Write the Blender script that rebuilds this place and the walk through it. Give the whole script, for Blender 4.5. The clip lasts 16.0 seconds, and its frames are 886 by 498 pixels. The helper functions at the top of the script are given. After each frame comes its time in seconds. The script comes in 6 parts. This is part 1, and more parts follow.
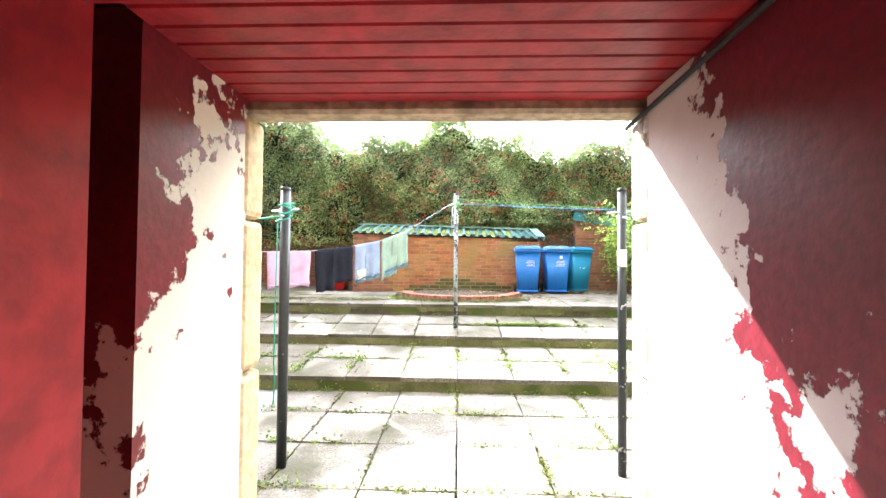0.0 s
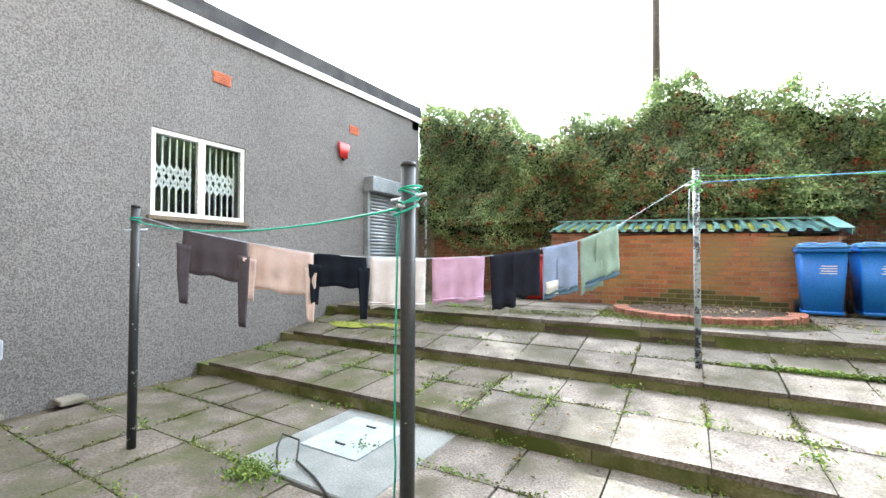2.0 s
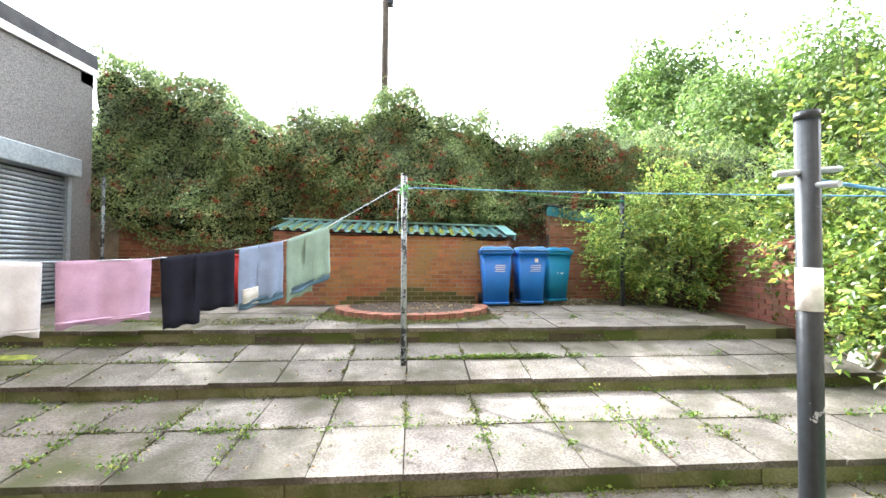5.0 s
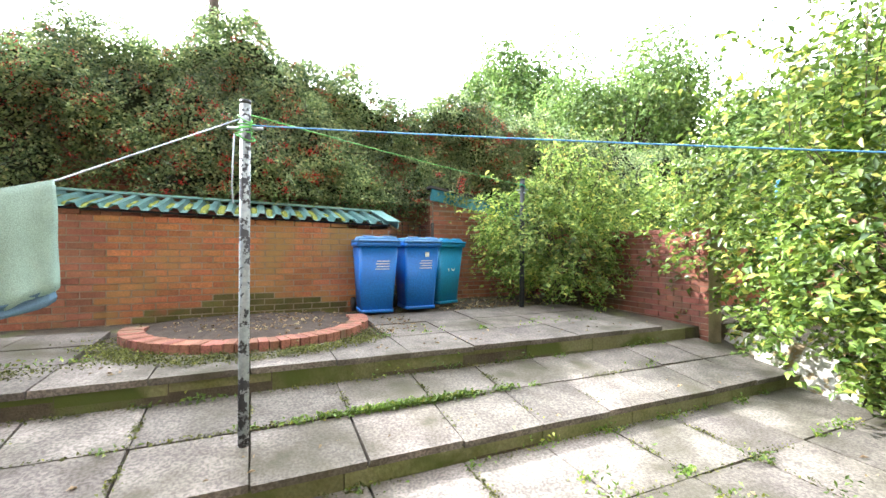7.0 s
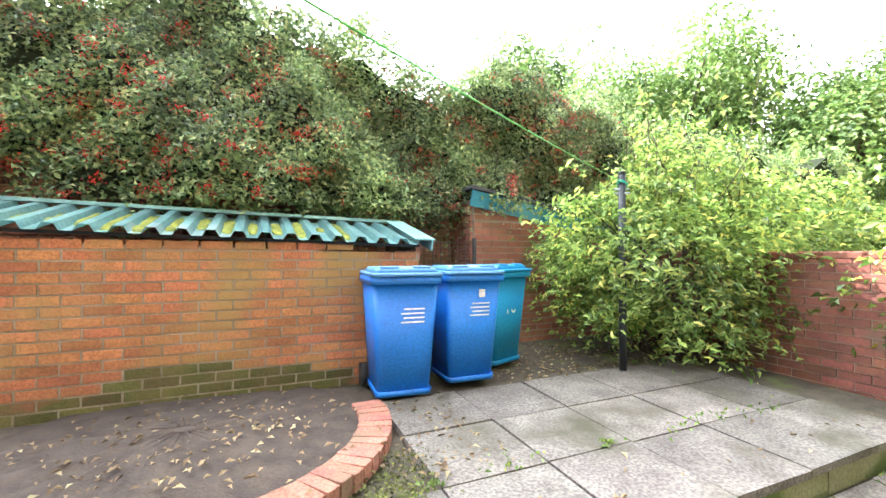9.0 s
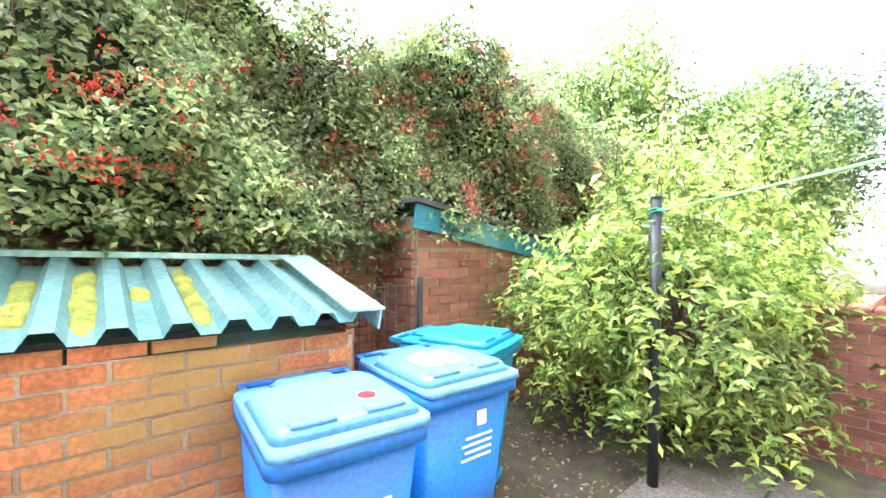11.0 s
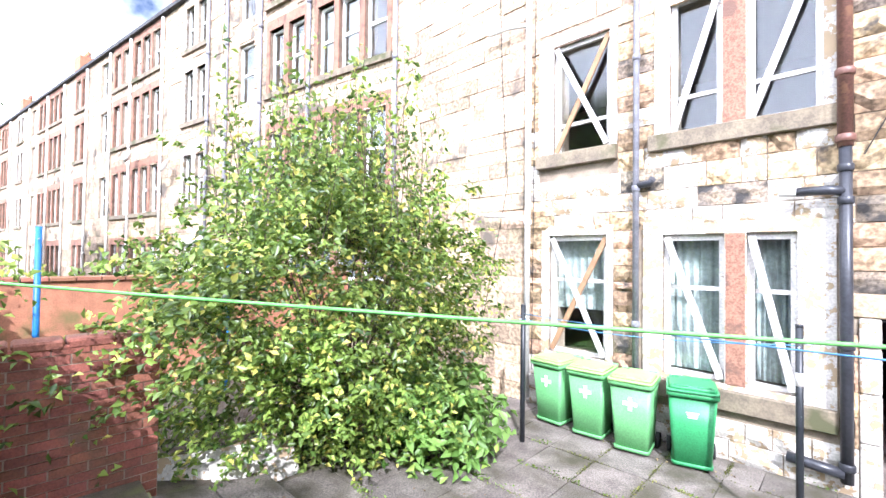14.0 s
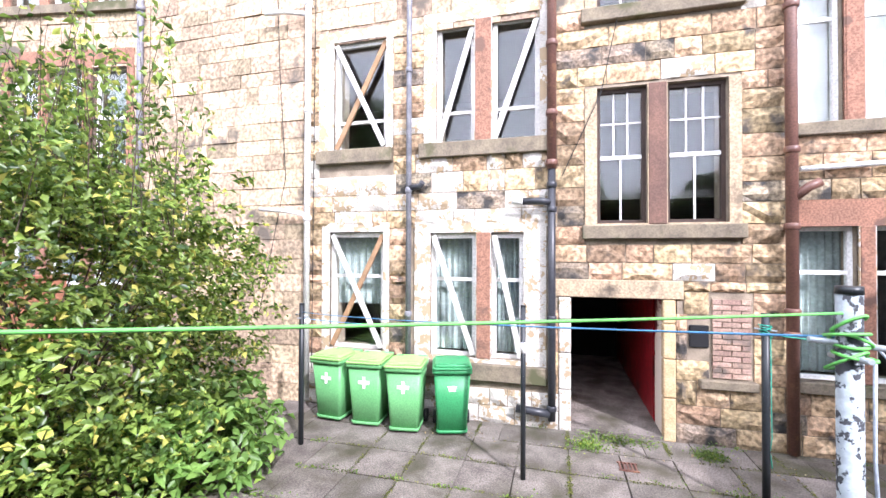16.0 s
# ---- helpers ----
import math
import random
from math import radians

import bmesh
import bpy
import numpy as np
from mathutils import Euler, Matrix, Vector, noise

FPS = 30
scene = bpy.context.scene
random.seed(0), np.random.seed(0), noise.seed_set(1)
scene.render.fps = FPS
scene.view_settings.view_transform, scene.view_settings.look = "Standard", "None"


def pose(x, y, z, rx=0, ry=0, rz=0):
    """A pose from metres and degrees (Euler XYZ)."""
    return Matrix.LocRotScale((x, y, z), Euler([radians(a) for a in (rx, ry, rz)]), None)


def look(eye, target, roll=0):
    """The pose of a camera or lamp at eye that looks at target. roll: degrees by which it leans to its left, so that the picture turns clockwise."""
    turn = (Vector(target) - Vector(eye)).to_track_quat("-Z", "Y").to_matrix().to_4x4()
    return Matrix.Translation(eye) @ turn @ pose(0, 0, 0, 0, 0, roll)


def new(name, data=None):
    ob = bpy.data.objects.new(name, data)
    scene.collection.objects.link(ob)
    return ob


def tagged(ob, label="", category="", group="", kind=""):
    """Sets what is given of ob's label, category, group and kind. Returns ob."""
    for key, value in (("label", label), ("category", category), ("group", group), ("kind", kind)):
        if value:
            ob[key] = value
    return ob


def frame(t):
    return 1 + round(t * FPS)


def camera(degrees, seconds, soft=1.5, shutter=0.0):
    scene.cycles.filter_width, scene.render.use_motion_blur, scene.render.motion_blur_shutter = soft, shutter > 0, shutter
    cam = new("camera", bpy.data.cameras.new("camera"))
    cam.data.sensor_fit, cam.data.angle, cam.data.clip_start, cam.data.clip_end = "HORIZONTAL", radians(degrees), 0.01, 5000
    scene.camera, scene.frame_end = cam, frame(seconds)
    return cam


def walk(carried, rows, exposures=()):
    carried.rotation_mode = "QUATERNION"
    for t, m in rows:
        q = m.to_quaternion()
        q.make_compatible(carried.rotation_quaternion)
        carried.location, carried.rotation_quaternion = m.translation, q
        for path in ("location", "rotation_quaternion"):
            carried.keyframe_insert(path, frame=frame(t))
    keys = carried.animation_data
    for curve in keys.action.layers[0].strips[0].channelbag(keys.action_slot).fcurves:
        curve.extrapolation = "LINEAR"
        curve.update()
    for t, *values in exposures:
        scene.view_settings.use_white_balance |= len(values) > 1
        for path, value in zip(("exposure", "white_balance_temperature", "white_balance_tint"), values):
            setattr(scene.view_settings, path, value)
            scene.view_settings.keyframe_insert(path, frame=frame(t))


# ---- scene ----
cam = camera(93.0, 16.0)
PATH = [
    (0, (0.842, 0.932, 1.516), (0.769, 2.93, 1.562), 0.5),
    (0.5, (0.835, 1.44, 1.572), (0.704, 3.435, 1.616), 0.4),
    (0.6, (0.816, 1.533, 1.585), (0.665, 3.527, 1.622), 0.8),
    (1, (0.775, 1.855, 1.566), (0.486, 3.834, 1.615), 0.5),
    (1.5, (0.771, 2.118, 1.567), (0.186, 4.03, 1.609), 0.2),
    (2, (0.708, 2.333, 1.57), (-0.293, 4.063, 1.618), 0.1),
    (2.5, (0.689, 2.442, 1.581), (-0.65, 3.927, 1.63), 0.4),
    (3, (0.728, 2.467, 1.585), (-0.757, 3.805, 1.637), 0.6),
    (3.5, (0.789, 2.462, 1.595), (-0.635, 3.865, 1.652), 0.7),
    (4, (0.829, 2.46, 1.602), (-0.137, 4.211, 1.663), 0.5),
    (4.2, (0.832, 2.48, 1.604), (0.089, 4.337, 1.661), 0.3),
    (4.5, (0.842, 2.574, 1.607), (0.434, 4.532, 1.661), 0.3),
    (5, (0.897, 2.865, 1.615), (1.042, 4.86, 1.655), 0.2),
    (5.2, (0.9, 3.015, 1.617), (1.3, 4.974, 1.658), 0.1),
    (7.3, (0.836, 4.999, 1.639), (1.67, 6.817, 1.649), 0.3),
    (7.5, (0.876, 5.228, 1.648), (1.695, 7.053, 1.672), 0.1),
    (8, (1.041, 5.831, 1.696), (1.853, 7.658, 1.709), 0.1),
    (8.5, (1.186, 6.376, 1.821), (2.001, 8.202, 1.852), -0.2),
    (8.7, (1.225, 6.572, 1.841), (2.036, 8.4, 1.873), 0.0),
    (10.8, (1.619, 8.493, 2.336), (2.725, 10.159, 2.298), 0.0),
    (11, (1.661, 8.637, 2.351), (2.943, 10.172, 2.337), 0.6),
    (11.5, (1.716, 8.871, 2.388), (3.326, 10.057, 2.441), 0.9),
    (12, (1.674, 8.945, 2.492), (3.575, 9.565, 2.544), 0.7),
    (12.5, (1.645, 8.985, 2.53), (3.644, 8.945, 2.586), 0.4),
    (13, (1.648, 9.015, 2.564), (3.503, 8.269, 2.622), 0.6),
    (13.5, (1.68, 8.994, 2.594), (3.302, 7.824, 2.632), 0.8),
    (14, (1.675, 8.998, 2.607), (3.065, 7.56, 2.644), 0.7),
    (14.5, (1.658, 9.009, 2.619), (2.872, 7.42, 2.653), 0.5),
    (15, (1.645, 9.01, 2.623), (2.657, 7.285, 2.654), 0.4),
    (15.5, (1.634, 8.997, 2.621), (2.404, 7.152, 2.651), 0.4),
    (16, (1.621, 8.973, 2.618), (2.145, 7.043, 2.643), 0.2),
]
EXPOSURES = [(0, 2.72, 6250, 8), (0.6, 2.15, 6250, 8), (1.2, 1.9, 6150, 7), (2.5, 1.95, 5950, 6), (3.5, 2.1, 5900, 6), (4.5, 1.92, 6050, 7), (5.2, 1.87, 6150, 8), (7.3, 1.87, 6150, 9), (8.7, 2.3, 6100, 9), (10.8, 2.95, 6050, 12), (11.5, 3.1, 5900, 14), (12, 3.0, 5750, 14), (12.6, 2.7, 5650, 14), (13.1, 2.2, 5600, 14), (13.6, 1.6, 5600, 15), (14.5, 1.08, 5900, 20), (16, 0.84, 5900, 20)]
walk(cam, [(t, look(eye, target, roll)) for t, eye, target, roll in PATH], EXPOSURES)



# ---- world and sun ----
SUN_EL, SUN_AZ = radians(36), math.atan2(0.72, -0.69)
world = bpy.data.worlds.new("world")
scene.world = world
world.use_nodes = True
wn, wl = world.node_tree.nodes, world.node_tree.links
bg = wn["Background"]
sky = wn.new("ShaderNodeTexSky")
sky.sky_type, sky.sun_disc = "NISHITA", False
sky.dust_density, sky.air_density = 0.2, 0.8
sky.sun_elevation, sky.sun_rotation = SUN_EL, math.pi / 2 - SUN_AZ
wc = wn.new("ShaderNodeTexCoord")
wnz = wn.new("ShaderNodeTexNoise")
wnz.inputs["Scale"].default_value, wnz.inputs["Detail"].default_value = 2.2, 7
wr = wn.new("ShaderNodeValToRGB")
wr.color_ramp.elements[0].position, wr.color_ramp.elements[1].position = 0.4, 0.58
wm = wn.new("ShaderNodeMix")
wm.data_type = "RGBA"
wm.inputs[7].default_value = (39.0, 39.9, 41.5, 1)
wl.new(wc.outputs["Generated"], wnz.inputs["Vector"])
wsep, wmul = wn.new("ShaderNodeSeparateXYZ"), wn.new("ShaderNodeMath")
wmul.operation = "MULTIPLY_ADD"
wmul.inputs[1].default_value = 0.26
wl.new(wc.outputs["Generated"], wsep.inputs[0])
wl.new(wsep.outputs["Y"], wmul.inputs[0])
wl.new(wnz.outputs["Fac"], wmul.inputs[2])
wl.new(wmul.outputs[0], wr.inputs["Fac"])
wl.new(wr.outputs["Color"], wm.inputs[0])
wl.new(sky.outputs["Color"], wm.inputs[6])
wl.new(wm.outputs[2], bg.inputs["Color"])
bg.inputs["Strength"].default_value = 0.078
sun = new("sun", bpy.data.lights.new("sun", "SUN"))
sun.data.energy, sun.data.angle, sun.data.color = 4.2, radians(0.6), (1.0, 0.965, 0.925)
sun_from = Vector((math.cos(SUN_AZ) * math.cos(SUN_EL), math.sin(SUN_AZ) * math.cos(SUN_EL), math.sin(SUN_EL)))
sun.matrix_world = look(sun_from * 60, (0, 0, 0))

# ---- materials ----
MATS = {}


def mat(name, col, col2=None, rough=0.8, metal=0.0, scale=4.0, fine=60.0, bump=0.3, rnd=0.0, stain=None, stain_at=0.58, stain_scale=1.2, spec=0.4, island=False, grain_mix=0.35, stain_w=0.07):
    """Base colour mixed with a second one by coarse noise, shaded by fine grain, with optional stain patches and per-object change."""
    if name in MATS:
        return MATS[name]
    m = bpy.data.materials.new(name)
    m.use_nodes = True
    n, l = m.node_tree.nodes, m.node_tree.links
    b = n["Principled BSDF"]
    b.inputs["Roughness"].default_value, b.inputs["Metallic"].default_value = rough, metal
    b.inputs["Specular IOR Level"].default_value = spec
    tc = n.new("ShaderNodeTexCoord")
    geo = n.new("ShaderNodeNewGeometry")

    def nz(sc, det=5):
        q = n.new("ShaderNodeTexNoise")
        q.inputs["Scale"].default_value, q.inputs["Detail"].default_value = sc, det
        l.new(geo.outputs["Position"], q.inputs["Vector"])
        return q

    def mixc(fac, a, c, blend="MIX"):
        q = n.new("ShaderNodeMix")
        q.data_type, q.blend_type = "RGBA", blend
        for sock, v in ((q.inputs[0], fac), (q.inputs[6], a), (q.inputs[7], c)):
            if isinstance(v, (tuple, list)):
                sock.default_value = (*v[:3], 1)
            elif isinstance(v, (int, float)):
                sock.default_value = v
            else:
                l.new(v, sock)
        return q.outputs[2]

    def ramp(src, lo, hi):
        q = n.new("ShaderNodeMapRange")
        q.inputs["From Min"].default_value, q.inputs["From Max"].default_value = lo, hi
        l.new(src, q.inputs["Value"])
        return q.outputs["Result"]

    col2 = col2 or tuple(c * 0.7 for c in col)
    big = nz(scale)
    out = mixc(ramp(big.outputs["Fac"], 0.35, 0.65), col, col2)
    grain = nz(fine, 8)
    g = ramp(grain.outputs["Fac"], 0.38, 0.62)
    out = mixc(grain_mix, out, mixc(g, (0.45, 0.45, 0.45), (1.25, 1.25, 1.25)), "MULTIPLY")
    if rnd:
        if island:
            src = geo.outputs["Random Per Island"]
        else:
            oi = n.new("ShaderNodeObjectInfo")
            src = oi.outputs["Random"]
        hsv = n.new("ShaderNodeHueSaturation")
        l.new(ramp(src, 0, 1), hsv.inputs["Value"])
        hsv.inputs["Value"].default_value = 1
        mr = n.new("ShaderNodeMapRange")
        mr.inputs["To Min"].default_value, mr.inputs["To Max"].default_value = 1 - rnd, 1 + rnd * 0.7
        l.new(src, mr.inputs["Value"])
        l.new(mr.outputs["Result"], hsv.inputs["Value"])
        wn2 = n.new("ShaderNodeTexWhiteNoise")
        wn2.noise_dimensions = "1D"
        l.new(src, wn2.inputs["W"])
        mh = n.new("ShaderNodeMapRange")
        mh.inputs["To Min"].default_value, mh.inputs["To Max"].default_value = 0.5 - rnd * 0.025, 0.5 + rnd * 0.04
        l.new(wn2.outputs["Value"], mh.inputs["Value"])
        l.new(mh.outputs["Result"], hsv.inputs["Hue"])
        l.new(out, hsv.inputs["Color"])
        out = hsv.outputs["Color"]
    if stain:
        sn = nz(stain_scale, 9)
        out = mixc(ramp(sn.outputs["Fac"], stain_at, stain_at + stain_w), out, stain)
    l.new(out, b.inputs["Base Color"])
    if bump:
        bp = n.new("ShaderNodeBump")
        bp.inputs["Strength"].default_value, bp.inputs["Distance"].default_value = bump, 0.01
        l.new(grain.outputs["Fac"], bp.inputs["Height"])
        l.new(bp.outputs["Normal"], b.inputs["Normal"])
    MATS[name] = m
    return m


def peeling(name, paint, under, under2, at=0.5, scale=2.2, rough=0.35, grad=False):
    """Gloss paint that has flaked off in patches with raised edges."""
    m = mat(name, paint, tuple(c * 0.75 for c in paint), rough=rough, scale=2.5, fine=40, bump=0.15)
    n, l = m.node_tree.nodes, m.node_tree.links
    b = n["Principled BSDF"]
    src = b.inputs["Base Color"].links[0].from_socket
    geo = n.new("ShaderNodeNewGeometry")
    q = n.new("ShaderNodeTexNoise")
    q.inputs["Scale"].default_value, q.inputs["Detail"].default_value, q.inputs["Roughness"].default_value = scale, 9, 0.68
    l.new(geo.outputs["Position"], q.inputs["Vector"])
    fl = n.new("ShaderNodeTexNoise")
    fl.inputs["Scale"].default_value, fl.inputs["Detail"].default_value = scale * 5, 6
    l.new(geo.outputs["Position"], fl.inputs["Vector"])
    fm = n.new("ShaderNodeMix")
    fm.inputs[0].default_value = 0.28
    l.new(q.outputs["Fac"], fm.inputs[2])
    l.new(fl.outputs["Fac"], fm.inputs[3])
    flake = fm.outputs[0]
    r = n.new("ShaderNodeMapRange")
    r.inputs["From Min"].default_value, r.inputs["From Max"].default_value = at, at + 0.012
    if grad:
        # damp has lifted more paint low down and towards the yard
        sp = n.new("ShaderNodeSeparateXYZ")
        l.new(geo.outputs["Position"], sp.inputs[0])
        my = n.new("ShaderNodeMapRange")
        my.inputs["From Min"].default_value, my.inputs["From Max"].default_value = 1.42, 2.1
        my.inputs["To Min"].default_value, my.inputs["To Max"].default_value = -0.42, 0.05
        l.new(sp.outputs["Y"], my.inputs["Value"])
        mz = n.new("ShaderNodeMapRange")
        mz.inputs["From Min"].default_value, mz.inputs["From Max"].default_value = 0.6, 2.1
        mz.inputs["To Min"].default_value, mz.inputs["To Max"].default_value = 0.2, -0.24
        l.new(sp.outputs["Z"], mz.inputs["Value"])
        a1, a2 = n.new("ShaderNodeMath"), n.new("ShaderNodeMath")
        l.new(flake, a1.inputs[0])
        l.new(my.outputs["Result"], a1.inputs[1])
        l.new(a1.outputs[0], a2.inputs[0])
        l.new(mz.outputs["Result"], a2.inputs[1])
        l.new(a2.outputs[0], r.inputs["Value"])
    else:
        l.new(flake, r.inputs["Value"])
    q2 = n.new("ShaderNodeTexNoise")
    q2.inputs["Scale"].default_value, q2.inputs["Detail"].default_value = 6, 6
    l.new(geo.outputs["Position"], q2.inputs["Vector"])
    mu = n.new("ShaderNodeMix")
    mu.data_type = "RGBA"
    mu.inputs[6].default_value, mu.inputs[7].default_value = (*under, 1), (*under2, 1)
    l.new(q2.outputs["Fac"], mu.inputs[0])
    mx = n.new("ShaderNodeMix")
    mx.data_type = "RGBA"
    l.new(r.outputs["Result"], mx.inputs[0])
    l.new(src, mx.inputs[6])
    l.new(mu.outputs[2], mx.inputs[7])
    l.new(mx.outputs[2], b.inputs["Base Color"])
    rr = n.new("ShaderNodeMapRange")
    rr.inputs["To Min"].default_value, rr.inputs["To Max"].default_value = rough, 0.9
    l.new(r.outputs["Result"], rr.inputs["Value"])
    l.new(rr.outputs["Result"], b.inputs["Roughness"])
    bp = n.new("ShaderNodeBump")
    bp.inputs["Strength"].default_value, bp.inputs["Distance"].default_value, bp.invert = 0.8, 0.006, True
    l.new(r.outputs["Result"], bp.inputs["Height"])
    l.new(b.inputs["Normal"].links[0].from_socket, bp.inputs["Normal"])
    l.new(bp.outputs["Normal"], b.inputs["Normal"])
    return m


def leaf_mat(name, dark, light, yellow, rough=0.4, through_light=0.35):
    m = bpy.data.materials.new(name)
    m.use_nodes = True
    n, l = m.node_tree.nodes, m.node_tree.links
    b = n["Principled BSDF"]
    b.inputs["Roughness"].default_value = rough
    geo = n.new("ShaderNodeNewGeometry")
    r = n.new("ShaderNodeValToRGB")
    r.color_ramp.elements[0].color, r.color_ramp.elements[1].color = (*dark, 1), (*light, 1)
    r.color_ramp.elements[1].position = 0.85
    e = r.color_ramp.elements.new(0.97)
    e.color = (*yellow, 1)
    l.new(geo.outputs["Random Per Island"], r.inputs["Fac"])
    # coarse noise makes the leaves lighter and darker in patches
    q = n.new("ShaderNodeTexNoise")
    q.inputs["Scale"].default_value, q.inputs["Detail"].default_value = 1.1, 4
    l.new(geo.outputs["Position"], q.inputs["Vector"])
    mr = n.new("ShaderNodeMapRange")
    mr.inputs["From Min"].default_value, mr.inputs["From Max"].default_value = 0.3, 0.7
    mr.inputs["To Min"].default_value, mr.inputs["To Max"].default_value = 0.55, 1.5
    l.new(q.outputs["Fac"], mr.inputs["Value"])
    hs = n.new("ShaderNodeHueSaturation")
    l.new(mr.outputs["Result"], hs.inputs["Value"])
    l.new(r.outputs["Color"], hs.inputs["Color"])
    l.new(hs.outputs["Color"], b.inputs["Base Color"])
    tr = n.new("ShaderNodeBsdfTranslucent")
    l.new(hs.outputs["Color"], tr.inputs["Color"])
    mx = n.new("ShaderNodeMixShader")
    mx.inputs[0].default_value = through_light
    l.new(b.outputs[0], mx.inputs[1])
    l.new(tr.outputs[0], mx.inputs[2])
    l.new(mx.outputs[0], n["Material Output"].inputs["Surface"])
    return m


def glass_mat():
    m = bpy.data.materials.new("window glass")
    m.use_nodes = True
    n, l = m.node_tree.nodes, m.node_tree.links
    b = n["Principled BSDF"]
    b.inputs["Base Color"].default_value = (0.9, 0.95, 0.95, 1)
    b.inputs["Roughness"].default_value, b.inputs["Transmission Weight"].default_value = 0.03, 1.0
    b.inputs["IOR"].default_value = 1.5
    return m


SLAB = mat("concrete slab", (0.218, 0.19, 0.167), (0.13, 0.112, 0.097), rough=0.9, scale=3.5, fine=55, bump=0.5, rnd=0.25, stain=(0.055, 0.05, 0.03), stain_at=0.47, stain_w=0.22, stain_scale=1.7, grain_mix=0.75)
DIRTY = mat("mossy dirty slab", (0.145, 0.122, 0.103), (0.08, 0.068, 0.054), rough=0.95, scale=3, fine=45, bump=0.7, rnd=0.2, stain=(0.05, 0.052, 0.018), stain_at=0.45, stain_w=0.22, stain_scale=2.2, grain_mix=0.65)
KERB = mat("step edging", (0.30, 0.28, 0.24), (0.2, 0.19, 0.15), rough=0.9, scale=4, fine=90, bump=0.4, rnd=0.15)
RISER = mat("mossy riser", (0.13, 0.135, 0.05), (0.2, 0.19, 0.1), rough=0.95, scale=3, fine=50, bump=0.5, rnd=0.2, stain=(0.07, 0.09, 0.02), stain_at=0.5)
SOIL = mat("soil", (0.042, 0.031, 0.025), (0.075, 0.057, 0.043), rough=1, scale=8, fine=70, bump=1.0)
JOINT = mat("mossy earth", (0.06, 0.048, 0.036), (0.095, 0.08, 0.055), rough=1, scale=8, fine=70, bump=1.0, stain=(0.095, 0.11, 0.035), stain_at=0.54, stain_w=0.15, stain_scale=2.4)
PALEMORTAR = mat("pale mortar", (0.33, 0.28, 0.22), (0.22, 0.18, 0.12), rough=0.95, scale=4, fine=80)
MORTAR = mat("mortar", (0.33, 0.27, 0.2), (0.2, 0.16, 0.12), rough=0.95, scale=5, fine=80)
STONE = mat("sandstone", (0.52, 0.37, 0.235), (0.39, 0.262, 0.155), rough=0.92, scale=5, fine=16, bump=1.0, rnd=0.5, stain=(0.07, 0.06, 0.052), stain_at=0.6, stain_w=0.1, stain_scale=3.2, grain_mix=0.9)
SOOTSTONE = mat("sooty sandstone", (0.2, 0.165, 0.13), (0.34, 0.26, 0.18), rough=0.93, scale=5, fine=25, bump=1.0, rnd=0.35, stain=(0.045, 0.042, 0.04), stain_at=0.5, stain_w=0.1, stain_scale=3.4, grain_mix=0.8)
STONE_FAR = mat("sandstone far", (0.52, 0.39, 0.27), (0.4, 0.3, 0.21), rough=0.92, scale=4, fine=16, bump=1.0, grain_mix=0.85, rnd=0.38, island=True, stain=(0.12, 0.1, 0.08), stain_at=0.6)
PALE = peeling("whitewashed stone", (0.62, 0.58, 0.52), (0.42, 0.31, 0.19), (0.3, 0.23, 0.15), at=0.53, scale=3.5, rough=0.85)
REDSTONE = mat("red sandstone", (0.3, 0.15, 0.1), (0.24, 0.125, 0.085), rough=0.9, scale=3, fine=40, bump=0.5, stain=(0.14, 0.08, 0.06), stain_at=0.56, stain_scale=4, grain_mix=0.6)
BROWNSTONE = mat("brown sandstone", (0.17, 0.095, 0.07), (0.12, 0.07, 0.055), rough=0.9, scale=3, fine=40, bump=0.4)
LIMEBRICK = mat("limewashed brick", (0.42, 0.29, 0.23), (0.3, 0.19, 0.15), rough=0.93, scale=5, fine=40, bump=0.5, rnd=0.25, island=True, stain=(0.14, 0.11, 0.09), stain_at=0.58, stain_scale=3, grain_mix=0.6)
# bin blue made paler: sky light on the lids is put into the colour
BLUELID = mat("sky-lit blue lid plastic", (0.11, 0.28, 0.54), (0.09, 0.24, 0.48), rough=0.4, scale=3, fine=60, bump=0.05)
SILL = mat("stone sill", (0.14, 0.115, 0.085), (0.22, 0.18, 0.125), rough=0.92, scale=4, fine=40, stain=(0.08, 0.08, 0.04), stain_at=0.55)
HARL = mat("pebbledash", (0.2, 0.193, 0.188), (0.163, 0.156, 0.152), rough=0.95, scale=0.5, fine=60, bump=1.0, grain_mix=0.8)
WHITE = mat("white paint", (0.78, 0.77, 0.74), (0.7, 0.69, 0.66), rough=0.5, scale=3, fine=30, bump=0.08)
WORNWHITE = peeling("worn white wood", (0.66, 0.64, 0.6), (0.3, 0.24, 0.19), (0.42, 0.36, 0.3), at=0.6, scale=9, rough=0.7)
WOOD = mat("brown board", (0.33, 0.2, 0.11), (0.25, 0.15, 0.08), rough=0.75, scale=6, fine=50)
DARKWOOD = mat("dark stained window timber", (0.06, 0.035, 0.025), (0.04, 0.024, 0.018), rough=0.6, scale=6, fine=50)
PVC = mat("white plastic", (0.82, 0.82, 0.8), (0.78, 0.78, 0.76), rough=0.3, scale=2, fine=30, bump=0.02)
GREYPIPE = mat("grey iron pipe", (0.22, 0.22, 0.24), (0.14, 0.14, 0.16), rough=0.5, scale=6, fine=40)
WHITEPIPE = peeling("flaking white pipe", (0.72, 0.71, 0.68), (0.3, 0.27, 0.24), (0.2, 0.18, 0.16), at=0.6, scale=6, rough=0.5)
